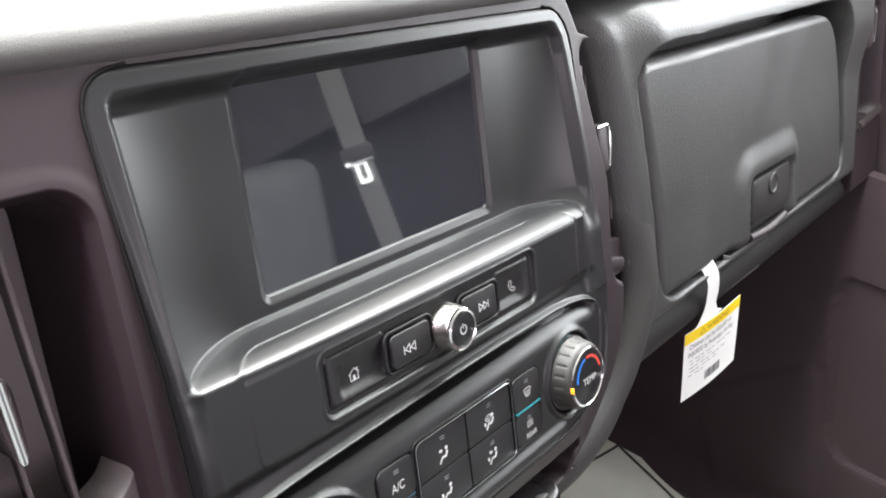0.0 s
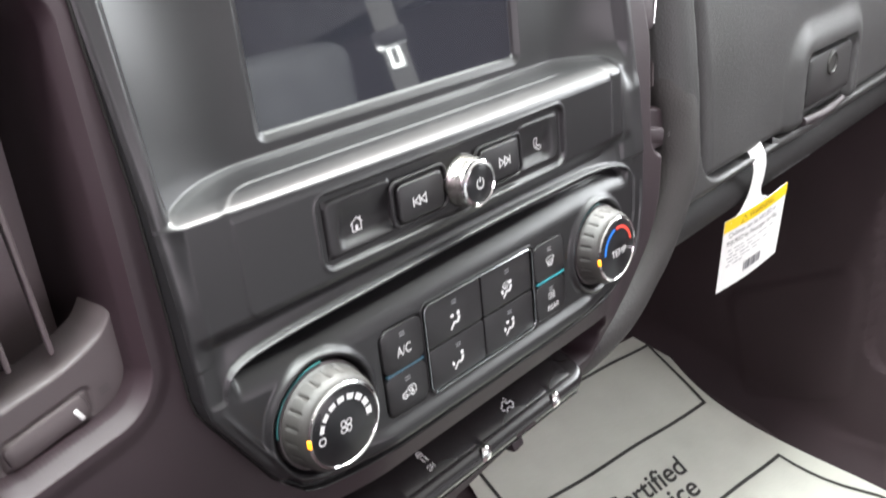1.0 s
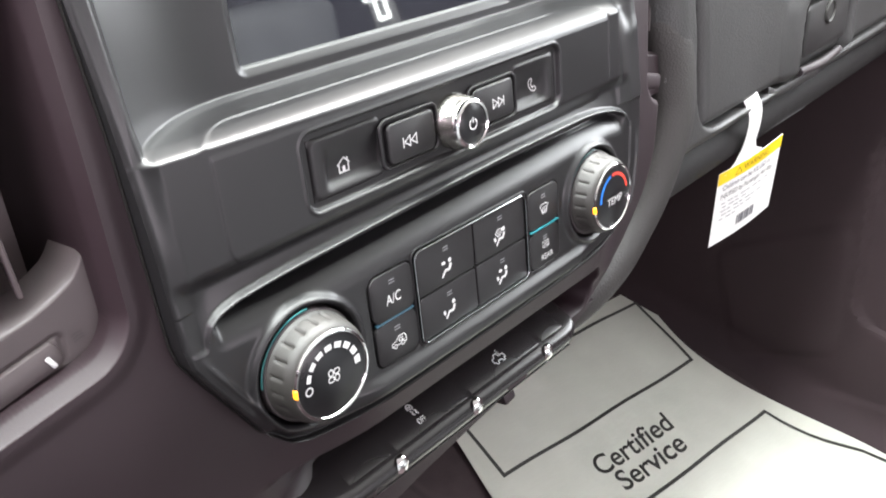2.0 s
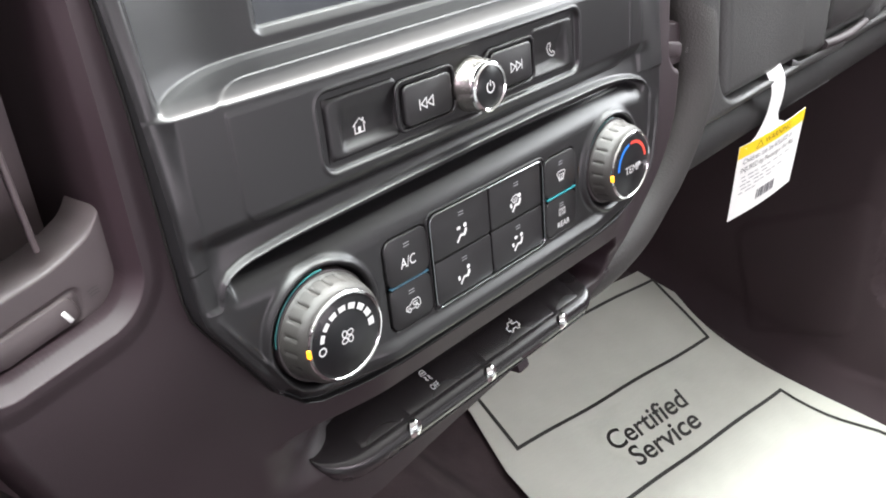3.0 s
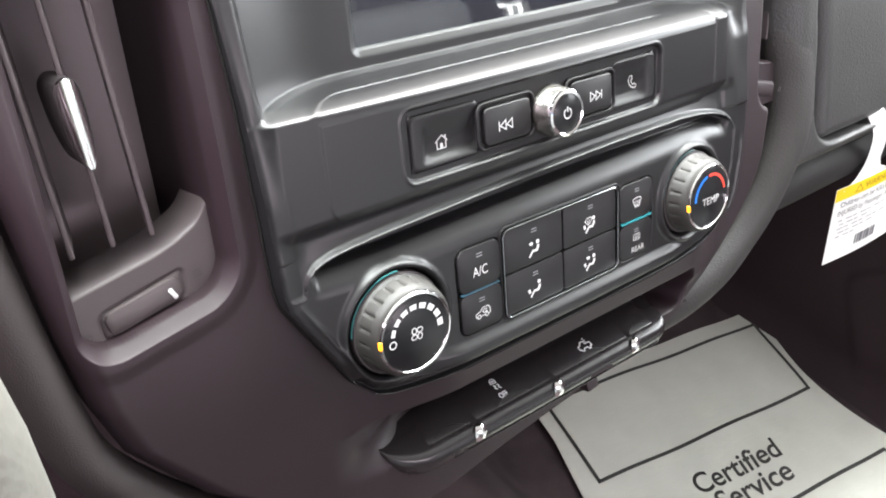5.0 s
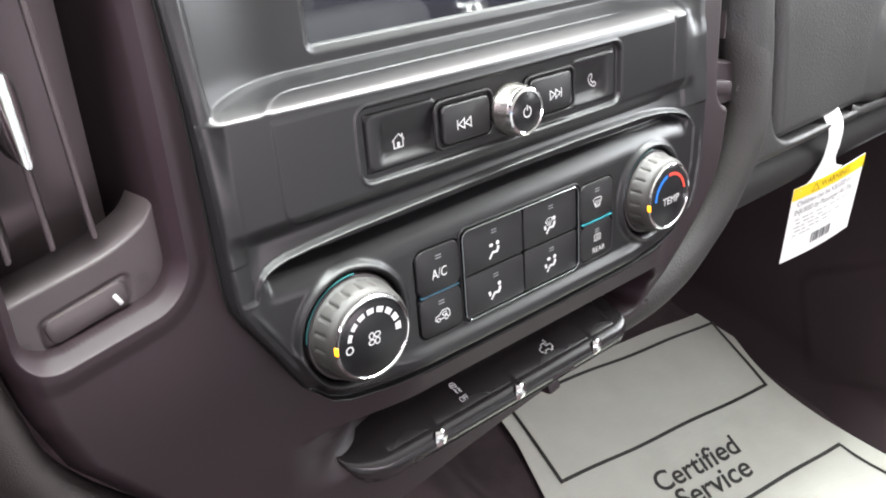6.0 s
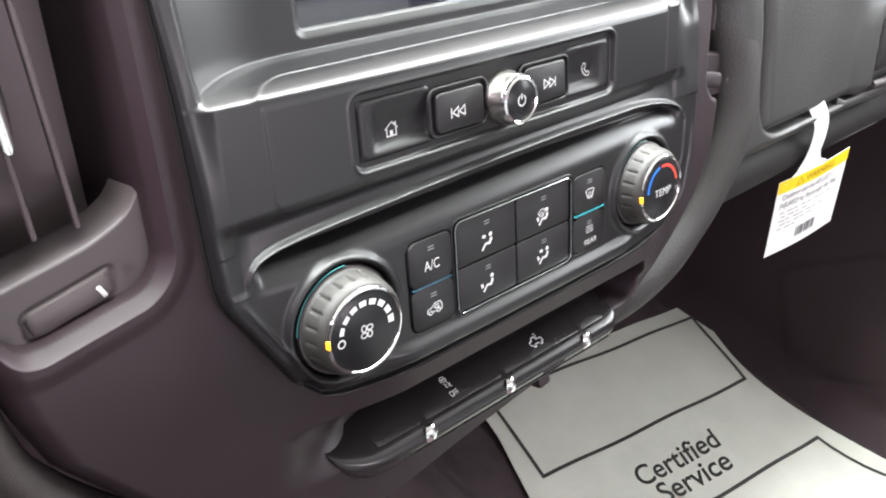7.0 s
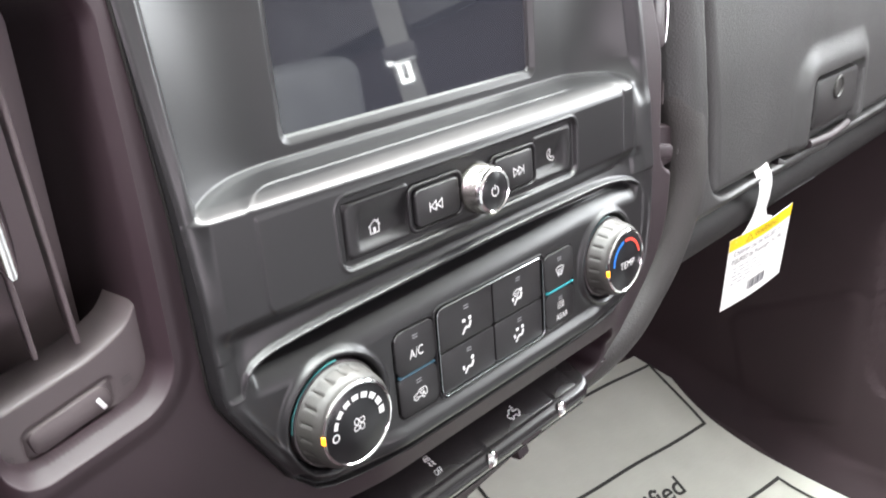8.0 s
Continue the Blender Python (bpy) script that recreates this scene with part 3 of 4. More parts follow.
SKID = mm([(0.45, [(-3.0, 2.6), (-2.6, 4.2), (-1.6, 4.8), (0.4, 4.6), (1.0, 3.4), (0.8, 2.2), (-3.0, 2.6)]), (0.7, [(-2.4, 3.6), (0.3, 3.4)]), (0.55, [(-2.4, 1.6), (-1.2, 0.8), (-2.2, 0.0), (-1.0, -1.0)]), (0.55, [(0.2, 1.4), (1.4, 0.6), (0.4, -0.2), (1.6, -1.2)])])
CARGO = mm([(0.5, [(-4.6, -1.2), (-4.4, 0.5), (-2.4, 0.8), (-1.4, 2.0), (0.8, 2.0), (1.0, 0.6), (4.4, 0.6), (4.5, -1.2), (3.4, -1.2), (2.8, -2.2), (1.6, -2.2), (1.1, -1.2), (-1.6, -1.2), (-2.1, -2.2), (-3.2, -2.2), (-3.7, -1.2), (-4.6, -1.2)]), (0.45, [(1.6, 1.5), (2.6, 1.2)]), (0.45, [(1.6, 2.2), (3.0, 2.2)]), (0.45, [(1.4, 2.9), (2.6, 3.3)])])


def sign(parent, name, lines, at, width=0.0006, mat=PRINT):
    return part(name, strokes(lines, width), mat, parent, "", at)


# ---------------------------------------------------------------- radio keys
def radio_key(name, u0, u1, v0, v1, w, lines, du=0.0, dv=0.0, label="", hollow=0.0, open_side=1):
    cu, cv = (u0 + u1) / 2, (v0 + v1) / 2
    if hollow:
        def height(a, b):
            d = rrect(a, b, 0, 0, (u1 - u0) / 2, (v1 - v0) / 2, 0.004)
            hb = (v1 - v0) / 2
            bowl = step((u1 - u0) / 2 + a * open_side, 0.0050, 0.0110) * step(b + hb, 0.0018, 0.0062) * step(hb - b, 0.0005, 0.016) * step((u1 - u0) / 2 - np.abs(a), 0.0, 0.002)
            return -hollow * bowl - 0.0012 * (1 - np.clip(-d / 0.0012, 0, 1))
        shape = sheet(np.linspace(-(u1 - u0) / 2, (u1 - u0) / 2, 40), np.linspace(-(v1 - v0) / 2, (v1 - v0) / 2, 30), height, depth=0.004)
    else:
        shape = slab(u1 - u0, v1 - v0, 0.006, 0.003, 0.0009)
    ob = part(name, shape, KEY, stack, label, on(cu, cv, w), sharp=50)
    verts, faces = strokes(lines, 0.0005)
    if hollow:
        verts = [(x, y, z + float(height(np.array(x + du), np.array(y + dv)))) for x, y, z in verts]
    part("key_sign", (verts, faces), PRINT, ob, "", on(du, dv, 0.0001))
    return ob


radio_key("home_key", -0.0808, -0.0412, 0.0560, 0.0816, -0.0012, HOME, -0.0008, -0.0028, "matt black dished key with a house sign", 0.0036, 1)
radio_key("rewind_key", -0.0402, -0.0115, 0.0588, 0.0766, 0.0006, REWIND, -0.0018, -0.0008)
radio_key("forward_key", 0.0160, 0.0452, 0.0594, 0.0772, 0.0006, FORWARD, 0.0022, -0.0006)
radio_key("phone_key", 0.0466, 0.0818, 0.0560, 0.0816, -0.0012, PHONE, 0.0026, -0.0012, "matt black dished key with a handset sign", 0.0036, -1)
# rounded rails that hold the two search keys
for name, u0, u1 in (("rewind_rail", -0.0436, -0.0088), ("forward_rail", 0.0132, 0.0482)):
    rail = [(x, y, 0.0) for cu, cv, a0 in ((u1 - 0.0042, 0.0742, 0), (u0 + 0.0042, 0.0742, 90), (u0 + 0.0042, 0.0614, 180), (u1 - 0.0042, 0.0614, 270)) for x, y in arc(cu, cv, 0.0042, a0, a0 + 90, 6)]
    part(name, sweep(rail + rail[:2], ellipse(0.0009, 0.0010, 10), False), KEY, stack, "", on(0, 0.0003, -0.0010))

power = part("power_knob", lathe([(0.0126, -0.004), (0.0126, 0.0004), (0.0122, 0.0010), (0.0118, 0.0078), (0.0113, 0.0090)], 56), SATIN_CHROME, stack, "round chrome-sided volume knob", on(0.0026, 0.0668, 0.0))
part("chrome_ring", lathe([(0.0114, 0.0088), (0.0111, 0.0103), (0.0102, 0.0109), (0.0094, 0.0106), (0.0091, 0.0096)], 56), CHROME, power)
part("cap", lathe([(0.0092, 0.009), (0.0092, 0.0099), (0.0086, 0.0103), (0.0, 0.0105)], 48), FACE, power)
sign(power, "power_sign", POWER, on(0, 0, 0.0105), 0.0006)

# ---------------------------------------------------------------- climate keys
def climate_key(name, u0, u1, v0, v1, lines, sv=-0.001, size=1.0, led=True, r=0.0035):
    ob = part(name, slab(u1 - u0, v1 - v0, 0.0035, r, 0.0006), KEY, stack, "", on((u0 + u1) / 2, (v0 + v1) / 2, 0.0004))
    if lines:
        ln = [(a[0] * size, [(x * size, y * size) for x, y in a[1]]) if isinstance(a, tuple) else [(x * size, y * size) for x, y in a] for a in lines]
        sign(ob, "key_sign", ln, on(0, sv, 0.0002), 0.0006)
    if led:
        part("indicator", strokes([(0.0006, [(-0.0018, (v1 - v0) / 2 - 0.0042), (0.0018, (v1 - v0) / 2 - 0.0042)]), (0.0006, [(-0.0018, (v1 - v0) / 2 - 0.0056), (0.0018, (v1 - v0) / 2 - 0.0056)])]), GREY_PRINT, ob)
    return ob


ac = climate_key("air_conditioning_key", -0.0620, -0.0358, -0.0094, 0.0134, None, r=0.0045)
part("lettering", lettering("A/C", 0.0070, 0.0092), PRINT, ac, "", on(0, -0.0020, 0.0002))
climate_key("recirculation_key", -0.0620, -0.0358, -0.0316, -0.0102, RECIRC, -0.0014, 1.1, r=0.0045)
climate_key("face_vent_key", -0.0330, 0.0072, -0.0083, 0.0146, FACE_AIR, -0.0034, r=0.0018)
climate_key("screen_and_foot_key", 0.0080, 0.0484, -0.0083, 0.0146, SCREEN_FOOT, -0.0033, r=0.0018)
climate_key("foot_vent_key", -0.0330, 0.0072, -0.0312, -0.0091, FOOT_AIR, -0.0022, r=0.0018)
climate_key("face_and_foot_key", 0.0080, 0.0484, -0.0312, -0.0091, BOTH_AIR, -0.0018, r=0.0018)
climate_key("windscreen_key", 0.0520, 0.0790, -0.0084, 0.0134, DEFROST, -0.0016, 1.05, r=0.0045)
rear = climate_key("rear_window_key", 0.0520, 0.0790, -0.0314, -0.0104, REARSIGN, -0.0002, 0.85, r=0.0045)
part("lettering", lettering("REAR", 0.0046, 0.0104), PRINT, rear, "", on(0.0010, -0.0058, 0.0002))
# added bars, coloured as the cyan and blue reflections between keys
part("reflection_bar", slab(0.0255, 0.0010, 0.002, 0.0004, 0.0002), CYAN, stack, "thin cyan bar coloured as a reflection", on(0.0660, -0.0093, 0.0006))
part("reflection_bar", slab(0.0240, 0.0008, 0.002, 0.0003, 0.0002), DIMBLUE, stack, "thin dim blue bar coloured as a reflection", on(-0.0488, -0.0098, 0.0005))
corner = [arc(cu, cv, 0.0042, a0, a0 + 90, 6) for cu, cv, a0 in ((0.0452, 0.0112, 0), (-0.0298, 0.0112, 90), (-0.0298, -0.0280, 180), (0.0452, -0.0280, 270))]
ring = [(x, y, 0.0006) for line in corner for x, y in line]
part("key_frame", sweep(ring + ring[:2], ellipse(0.00045, 0.0007, 8), False), DARK_CHROME, stack, "thin bright frame round four keys")
ring = [(0.0078 + (x - 0.0077) * 1.040, -0.0084 + (y + 0.0084) * 1.062, 0.0002) for x, y, z in ring]
part("key_frame", sweep(ring + ring[:2], ellipse(0.0004, 0.0006, 8), False), KEY, stack, "thin dark frame round four keys")


# ---------------------------------------------------------------- the two dials
def dial(name, where, label, turn):
    knob = part(name, lathe([(0.0236, 0.0006), (0.0234, 0.0014), (0.0230, 0.0020), (0.0228, 0.0026), (0.0220, 0.0082), (0.0217, 0.0090), (0.0210, 0.0106), (0.0200, 0.0122), (0.0193, 0.0126)], 160, 20, 0.0008, (3, 4)), RUBBER, stack, label, on(*where, 0.0))
    part("base_ring", lathe([(0.0248, -0.007), (0.0246, -0.0008), (0.0242, 0.0002), (0.0236, 0.0004), (0.0230, -0.001)], 72), BLACK, knob, "black base ring")
    # added arc, coloured as the teal reflection on the collar's edge
    part("reflection_arc", sweep([(x, y, 0.0) for x, y in arc(0, 0, 0.0252, 85, 175, 20)], ellipse(0.0004, 0.0005, 8)), TEAL, knob, "thin dim teal arc coloured as a reflection")
    part("chrome_ring", lathe([(0.0194, 0.0120), (0.0194, 0.0130), (0.0189, 0.0137), (0.0182, 0.0138), (0.0177, 0.0132), (0.0176, 0.0122)], 64), CHROME, knob)
    part("dial_face", lathe([(0.0178, 0.012), (0.0177, 0.0131), (0.0170, 0.0135), (0.0, 0.0137)], 64), FACE, knob)
    a = radians(turn)
    part("marker", slab(0.0012, 0.0038, 0.002, 0.0005, 0.0004), AMBER, knob, "lit amber marker", pose(0.0191 * math.cos(a), 0.0191 * math.sin(a), 0.0142, 0, 0, turn - 0))
    return knob


fan = dial("fan_dial", FAN, "grey ribbed fan speed dial with a chrome-ringed black face", 177)
for k in range(8):
    a0 = 160 - k * 22.2
    part("speed_bar", strokes([(0.0021 + 0.00013 * k, arc(0, 0, 0.0130, a0 - 8.2, a0 + 7.4, 5))]), PRINT, fan, "", on(0, 0, 0.0137))
part("off_ring", strokes([(0.0006, arc(0, 0, 0.0017, 0, 360, 14))]), PRINT, fan, "", on(-0.0130, -0.0008, 0.0137))
sign(fan, "fan_sign", FANSIGN, on(0, 0, 0.0138), 0.0005)
temp = dial("temperature_dial", TEMP, "grey ribbed temperature dial with a chrome-ringed black face", 186)
part("cold_arc", strokes([(0.0018, arc(0, 0, 0.0135, 180, 104, 16))]), BLUE, temp, "blue arc", on(0, 0, 0.0137))
part("hot_arc", strokes([(0.0018, arc(0, 0, 0.0135, 98, 10, 16))]), RED, temp, "red arc", on(0, 0, 0.0137))
part("lettering", lettering("TEMP", 0.0062, 0.0152), PRINT, temp, "", on(0.0005, -0.0022, 0.0138))

# ---------------------------------------------------------------- switch bank under the climate panel
bank = thing("switch_bank", STACK, "black switch bank with chrome clips under the climate controls", "switch panel")
TILT_SWITCH = 63
section = [(-0.0915, -0.0460), (-0.0910, -0.0405), (-0.0996, -0.0245), (-0.1012, -0.0208), (-0.1025, -0.0186), (-0.1042, -0.0173), (-0.1064, -0.0166), (-0.1100, -0.0170), (-0.1140, -0.0188), (-0.1172, -0.0222), (-0.1190, -0.0270), (-0.1205, -0.0420)]
us = [-0.100, -0.097, -0.092, -0.085, -0.078, -0.070, -0.06, -0.04, 0.0, 0.04, 0.08, 0.10, 0.108, 0.113, 0.1165, 0.1190, 0.1205, 0.1212]
draw = [0.35, 0.55, 0.72, 0.88, 0.97, 1, 1, 1, 1, 1, 1, 1, 1, 0.985, 0.955, 0.91, 0.85, 0.78]
verts = [(u, -0.0885 + (v + 0.0885) * s, (w + 0.042) * s - (0.042 if u > 0 else 0.042 - 0.008 * (1 - s))) for u, s in zip(us, draw) for v, w in section]
k = len(section)
faces = [(i * k + j, i * k + (j + 1) % k, (i + 1) * k + (j + 1) % k, (i + 1) * k + j) for i in range(len(us) - 1) for j in range(k)]
faces += [tuple(reversed(range(k))), tuple((len(us) - 1) * k + j for j in range(k))]
part("tray", (verts, faces), PIANO, bank, "", sharp=60)
for n, (u0, u1) in enumerate(((-0.0735, -0.0445), (-0.0405, 0.0165), (0.0205, 0.0850), (0.0885, 0.110))):
    key = part("switch", slab(u1 - u0, 0.0200, 0.0016, 0.0008, 0.0003), PIANO, bank, "smooth black switch", pose((u0 + u1) / 2, -0.0960, -0.0310, -TILT_SWITCH, 0, 0))
    if n == 1:
        sign(key, "skid_sign", [(a[0] * 1.15, [(x * 0.95, y * 1.25) for x, y in a[1]]) for a in SKID], on(-0.0035, 0.0010, 0.0002), 0.0005)
        part("lettering", [(lambda g: ([(x, y * 1.4, z) for x, y, z in g[0]], g[1]))(lettering("OFF", 0.0036, 0.0058))][0], PRINT, key, "", on(-0.0040, -0.0048, 0.0002))
    if n == 2:
        sign(key, "load_lamp_sign", [(a[0] * 1.15, [(x * 1.1, y * 1.5) for x, y in a[1]]) for a in CARGO], on(0.0010, -0.0018, 0.0002), 0.0005)
part("parting_line", sweep([(-0.060, -0.1136, -0.0184), (0.02, -0.1136, -0.0184), (0.112, -0.1136, -0.0184)], ellipse(0.0004, 0.0005, 8)), PIANO, bank)
part("slot", slab(0.019, 0.0022, 0.002, 0.001, 0.0003), TRIM, bank, "small worn slot in the rail", pose(0.0560, -0.1100, -0.0166, -8))
part("plug", box(0.010, 0.007, 0.010, 0.002, 2), TRIM, bank, "small black plug under the rail", pose(0.051, -0.1200, -0.0245, -10, 0, 8))
for u in (-0.0425, 0.0185, 0.0868):
    clip = sweep([(u - 0.0019, -0.1058, -0.0182), (u - 0.0013, -0.1058, -0.0176), (u + 0.0013, -0.1058, -0.0176), (u + 0.0019, -0.1058, -0.0182)], [(a * 0.0054, b * 0.0027 + 0.0003) for a, b in ((-1, -0.6), (-0.92, 0.2), (-0.6, 0.75), (0, 1), (0.6, 0.75), (0.92, 0.2), (1, -0.6), (0.5, -0.9), (-0.5, -0.9))])
    part("chrome_clip", clip, CHROME, bank, "small chrome clip")

# ---------------------------------------------------------------- air vents beside the stack
def air_vent(u, side, label, tab_v=0.104, tab_w=0.0072, tab_u=0.002):
    vent = thing("air_vent", STACK @ on(u, 0.0, 0.0), label, "air vent", "dashboard air vents")
    def plate_top(a):
        if side < 0:
            return 0.0450 - 0.21 * a + 0.009 * np.clip((-a - 0.014) / 0.02, 0, 1) ** 2
        return 0.0450 + 0.21 * a + 0.0035 * np.clip((a - 0.014) / 0.02, 0, 2) ** 2 + 0.030 * np.clip((a - 0.034) / 0.02, 0, 1) ** 2

    def plate_height(b, a):
        w = (-0.0275 if side > 0 else -0.040) - 0.004 * np.clip(1 - (plate_top(a) - b) / 0.0025, 0, 1) ** 2
        return w - 0.001 * np.exp(-(np.abs(rrect(a, b - 0.231 * (a - 0.0090 * side) * side, 0.0090 * side, 0.0287, 0.0172, 0.0058, 0.003)) / 0.0007) ** 2)

    across = np.linspace(-0.0225, 0.0480, 90) if side > 0 else np.linspace(-0.036, 0.0405, 70)
    pv, pf = sheet(np.linspace(0, 1, 90), across, plate_height, lambda a: 0.0105 + 0 * a, plate_top, 0.02)
    part("lower_plate", ([(y, x, z) for x, y, z in pv], [tuple(reversed(f)) for f in pf]), LAMPGREY if side > 0 else TRIM, vent, "grey plate under the vanes", sharp=60)
    wheel = part("thumb_wheel", slab(0.0325, 0.0105, 0.006, 0.0036, 0.0018), LAMPGREY if side > 0 else TRIM, vent, "grey thumb slider", on(0.0090 * side, 0.0287, -0.0258, 13 * side))
    part("white_mark", slab(0.0019, 0.0052, 0.001, 0.0006, 0.0003), PRINT, wheel, "white position mark", on(0.0113 * side, -0.0012, 0.0005, 14 * side))
    part("open_sign", strokes(mm([(0.35, [(-2, 1.4), (0, 1.7), (2, 1.4)]), (0.35, [(-2, 0.2), (0, 0.5), (2, 0.2)]), (0.35, [(-2, -1), (0, -0.7), (2, -1)])])), BLACK, vent, "", on(0.0318 * side, 0.0345, -0.0268, 12 * side))
    part("shut_sign", strokes(mm([(0.35, arc(0, 0, 1.5, 0, 360, 10)), (0.35, [(-1.2, -1.2), (1.2, 1.2)])])), BLACK, vent, "", on(-0.0145 * side, 0.0235, -0.0268))
    for k in range(4):
        a = (0.0190 if side > 0 else 0.0245) - 0.0153 * k
        vane = box(0.0021, 0.130, 0.026, 0.0010, 3)
        part("vane", vane, LOUVRE, vent, "", Matrix.Translation((a, 0.1195, -0.042 if side > 0 else -0.056)) @ pose(0, 0, 0, 0, -14 if side > 0 else 0, 2.6 * side))
    # liner and duct carry the glare-lightened colour
    part("liner", box(0.002, 0.14, 0.056, 0.0005, 1), DUCT_LIFTED, vent, "", on((0.0445 if side > 0 else -0.0388), 0.108, -0.053))
    part("duct", box(0.08, 0.165, 0.004, 0, 1), DUCT_LIFTED, vent, "", on(0, 0.105, -0.082))
    if side > 0:
        # a leaf-shaped tab that rides on one vane, with a bright rounded front
        along = np.concatenate([np.linspace(-0.0165, 0.0110, 24), np.linspace(0.0118, 0.0160, 12)])
        def half(b):
            return 0.0041 * np.sqrt(np.clip(1 - ((b - 0.0095) / np.where(b > 0.0095, 0.0066, 0.0264)) ** 2, 0.004, 1))
        tab = part("tab", sheet(np.linspace(-1, 1, 12), along, lambda a, b: -0.0012 - 120 * a * a + 0 * b, lambda b: -1.08 * half(b), lambda b: 1.35 * half(b), 0.020), BLACK, vent, "black tab", on(tab_u, tab_v, -0.0225, 3), sharp=60)
        part("chrome_edge", sheet(np.linspace(-1, 1, 14), along, lambda a, b: 0.0018 - 130 * a * a + 0 * b, lambda b: -half(b), half, 0.004), CHROME, tab, "bright chrome edge", sharp=60)
    else:
        tab = part("tab", slab(tab_w, 0.034, 0.02, 0.0040, 0.0022), TRIM, vent, "", on(tab_u * side, tab_v, -0.0225))
        part("chrome_edge", sweep(smooth_path([(-0.0070, 0.0158, -0.0004), (0.0, 0.0166, 0.0), (0.0058, 0.0158, 0.0), (0.0076, 0.0130, 0.0), (0.0079, 0.0, 0.0), (0.0074, -0.0135, -0.001)]), ellipse(0.0011, 0.0013, 12)), CHROME, tab, "bright chrome edge")
    return vent


air_vent(-0.2055, 1, "tall dark vent with upright vanes and chrome tab beside the stack", 0.1045, 0.0072, 0.0005)
air_vent(0.2330, -1, "tall dark vent with upright vanes beside the padded surround", 0.118, 0.016, 0.020)

# ---------------------------------------------------------------- passenger fascia and glove box
LEAN_BOX = radians(16)
BOXUP = Vector((0, math.sin(LEAN_BOX), math.cos(LEAN_BOX)))
BOXOUT = Vector((0, -math.cos(LEAN_BOX), math.sin(LEAN_BOX)))
GLOVE = Matrix((Vector((1, 0, 0)), BOXUP, BOXOUT)).transposed().to_4x4()
GLOVE.translation = (0, 0.022, 0.6)


def door_bulge(v):
    return 0.0080 * np.clip(1 - ((v - 0.1) / 0.1) ** 2, 0, 1)


def door_distance(x, v):
    """Distance to the glove box door's outline, negative inside."""
    x = x - door_bulge(v) * step(x, 0.5, 0.35)
    sides = []
    quad = [(0.308, 0.008), (0.822, 0.012), (0.774, 0.221), (0.266, 0.217)]
    for (x0, v0), (x1, v1) in zip(quad, quad[1:] + quad[:1]):
        ln = math.hypot(x1 - x0, v1 - v0)
        sides.append(((x - x0) * (v1 - v0) - (v - v0) * (x1 - x0)) / ln)
    d = sides[0]
    for s in sides[1:]:
        d = smax(d, s, 0.045)
    return d - 0.003


def passenger_left(v):
    return np.polyval(np.polyfit([-0.045, 0.04, 0.10, 0.15, 0.20, 0.26, 0.28], [0.270, 0.2635, 0.257, 0.2475, 0.231, 0.2045, 0.195], 3), v)


def passenger_right(v):
    return 0.872 + 0 * v


def passenger_height(x, v):
    d = door_distance(x, v)
    brow = 0.013 * step(v, 0.12, 0.20) * step(x - passenger_left(v), 0.020, 0.075) + 0.006
    w = brow * step(d, -0.001, 0.004)
    w = w - 0.060 * (1 - step(d, -0.0010, 0.0012))
    w = w - 14 * np.clip(v - 0.226, 0, 1) ** 2
    w = w - 0.016 * np.clip((0.026 - (x - passenger_left(v))) / 0.026, 0, 1) ** 2.5
    w = w - 0.02 * np.clip((v - 0.24) / 0.03, 0, 1) ** 2
    w = w - 60 * np.clip(0.004 - v, 0, 1) ** 2
    return w


part("passenger_fascia", sheet(np.linspace(0, 1, 320), np.linspace(-0.010, 0.262, 190), passenger_height, passenger_left, passenger_right, 0.03), PAD, dash, "grained dark grey passenger fascia", STACK.inverted() @ GLOVE, sharp=70)
# rolled pad that runs down beside the stack and curls under it
pad_path = smooth_path([(0.270, 0.115, -0.064), (0.280, 0.057, -0.0475), (0.285, 0.018, -0.0440), (0.2815, -0.018, -0.0425), (0.2590, -0.058, -0.042), (0.2310, -0.083, -0.041), (0.197, -0.100, -0.039), (0.155, -0.110, -0.039), (0.118, -0.116, -0.047), (0.094, -0.119, -0.060)], 14)
pad_size = np.interp(np.linspace(0, 1, len(pad_path)), np.linspace(0, 1, 10), [1.3, 1.45, 1.42, 1.38, 1.15, 1.0, 0.95, 0.85, 0.8, 0.7])
part("surround_pad", sweep(pad_path, ellipse(0.0165, 0.0125, 28), True, pad_size), PAD_MID, dash, "soft padded surround")
# underside panel takes the pad colour that is darkened for shade
part("under_panel", sweep([(0.25, -0.030, -0.034), (0.5, -0.030, -0.034), (0.95, -0.030, -0.034)], ellipse(0.024, 0.030, 20)), PAD_SHADED, dash, "", STACK.inverted() @ GLOVE)
part("under_trim", sweep([(0.470, -0.0395, -0.0080), (0.500, -0.0405, -0.0080), (0.572, -0.0425, -0.0090)], ellipse(0.0011, 0.0012, 10)), PAD, dash, "thin raised trim edge", STACK.inverted() @ GLOVE)

glove = thing("glove_box", GLOVE, "closed dark grey glove box door with a paddle latch", "glove box")


def door_left(v):
    return door_bulge(v) + np.interp(v, [0.008, 0.0095, 0.014, 0.02, 0.18, 0.192, 0.200, 0.206, 0.210, 0.212], [0.326, 0.319, 0.3135, 0.3115, 0.2755, 0.2742, 0.2760, 0.2805, 0.2875, 0.299])


def door_right(v):
    return np.interp(v, [0.008, 0.0095, 0.014, 0.022, 0.086, 0.15, 0.175, 0.190, 0.200, 0.207, 0.2105, 0.212], [0.803, 0.811, 0.817, 0.8175, 0.8055, 0.785, 0.773, 0.761, 0.748, 0.731, 0.715, 0.697])


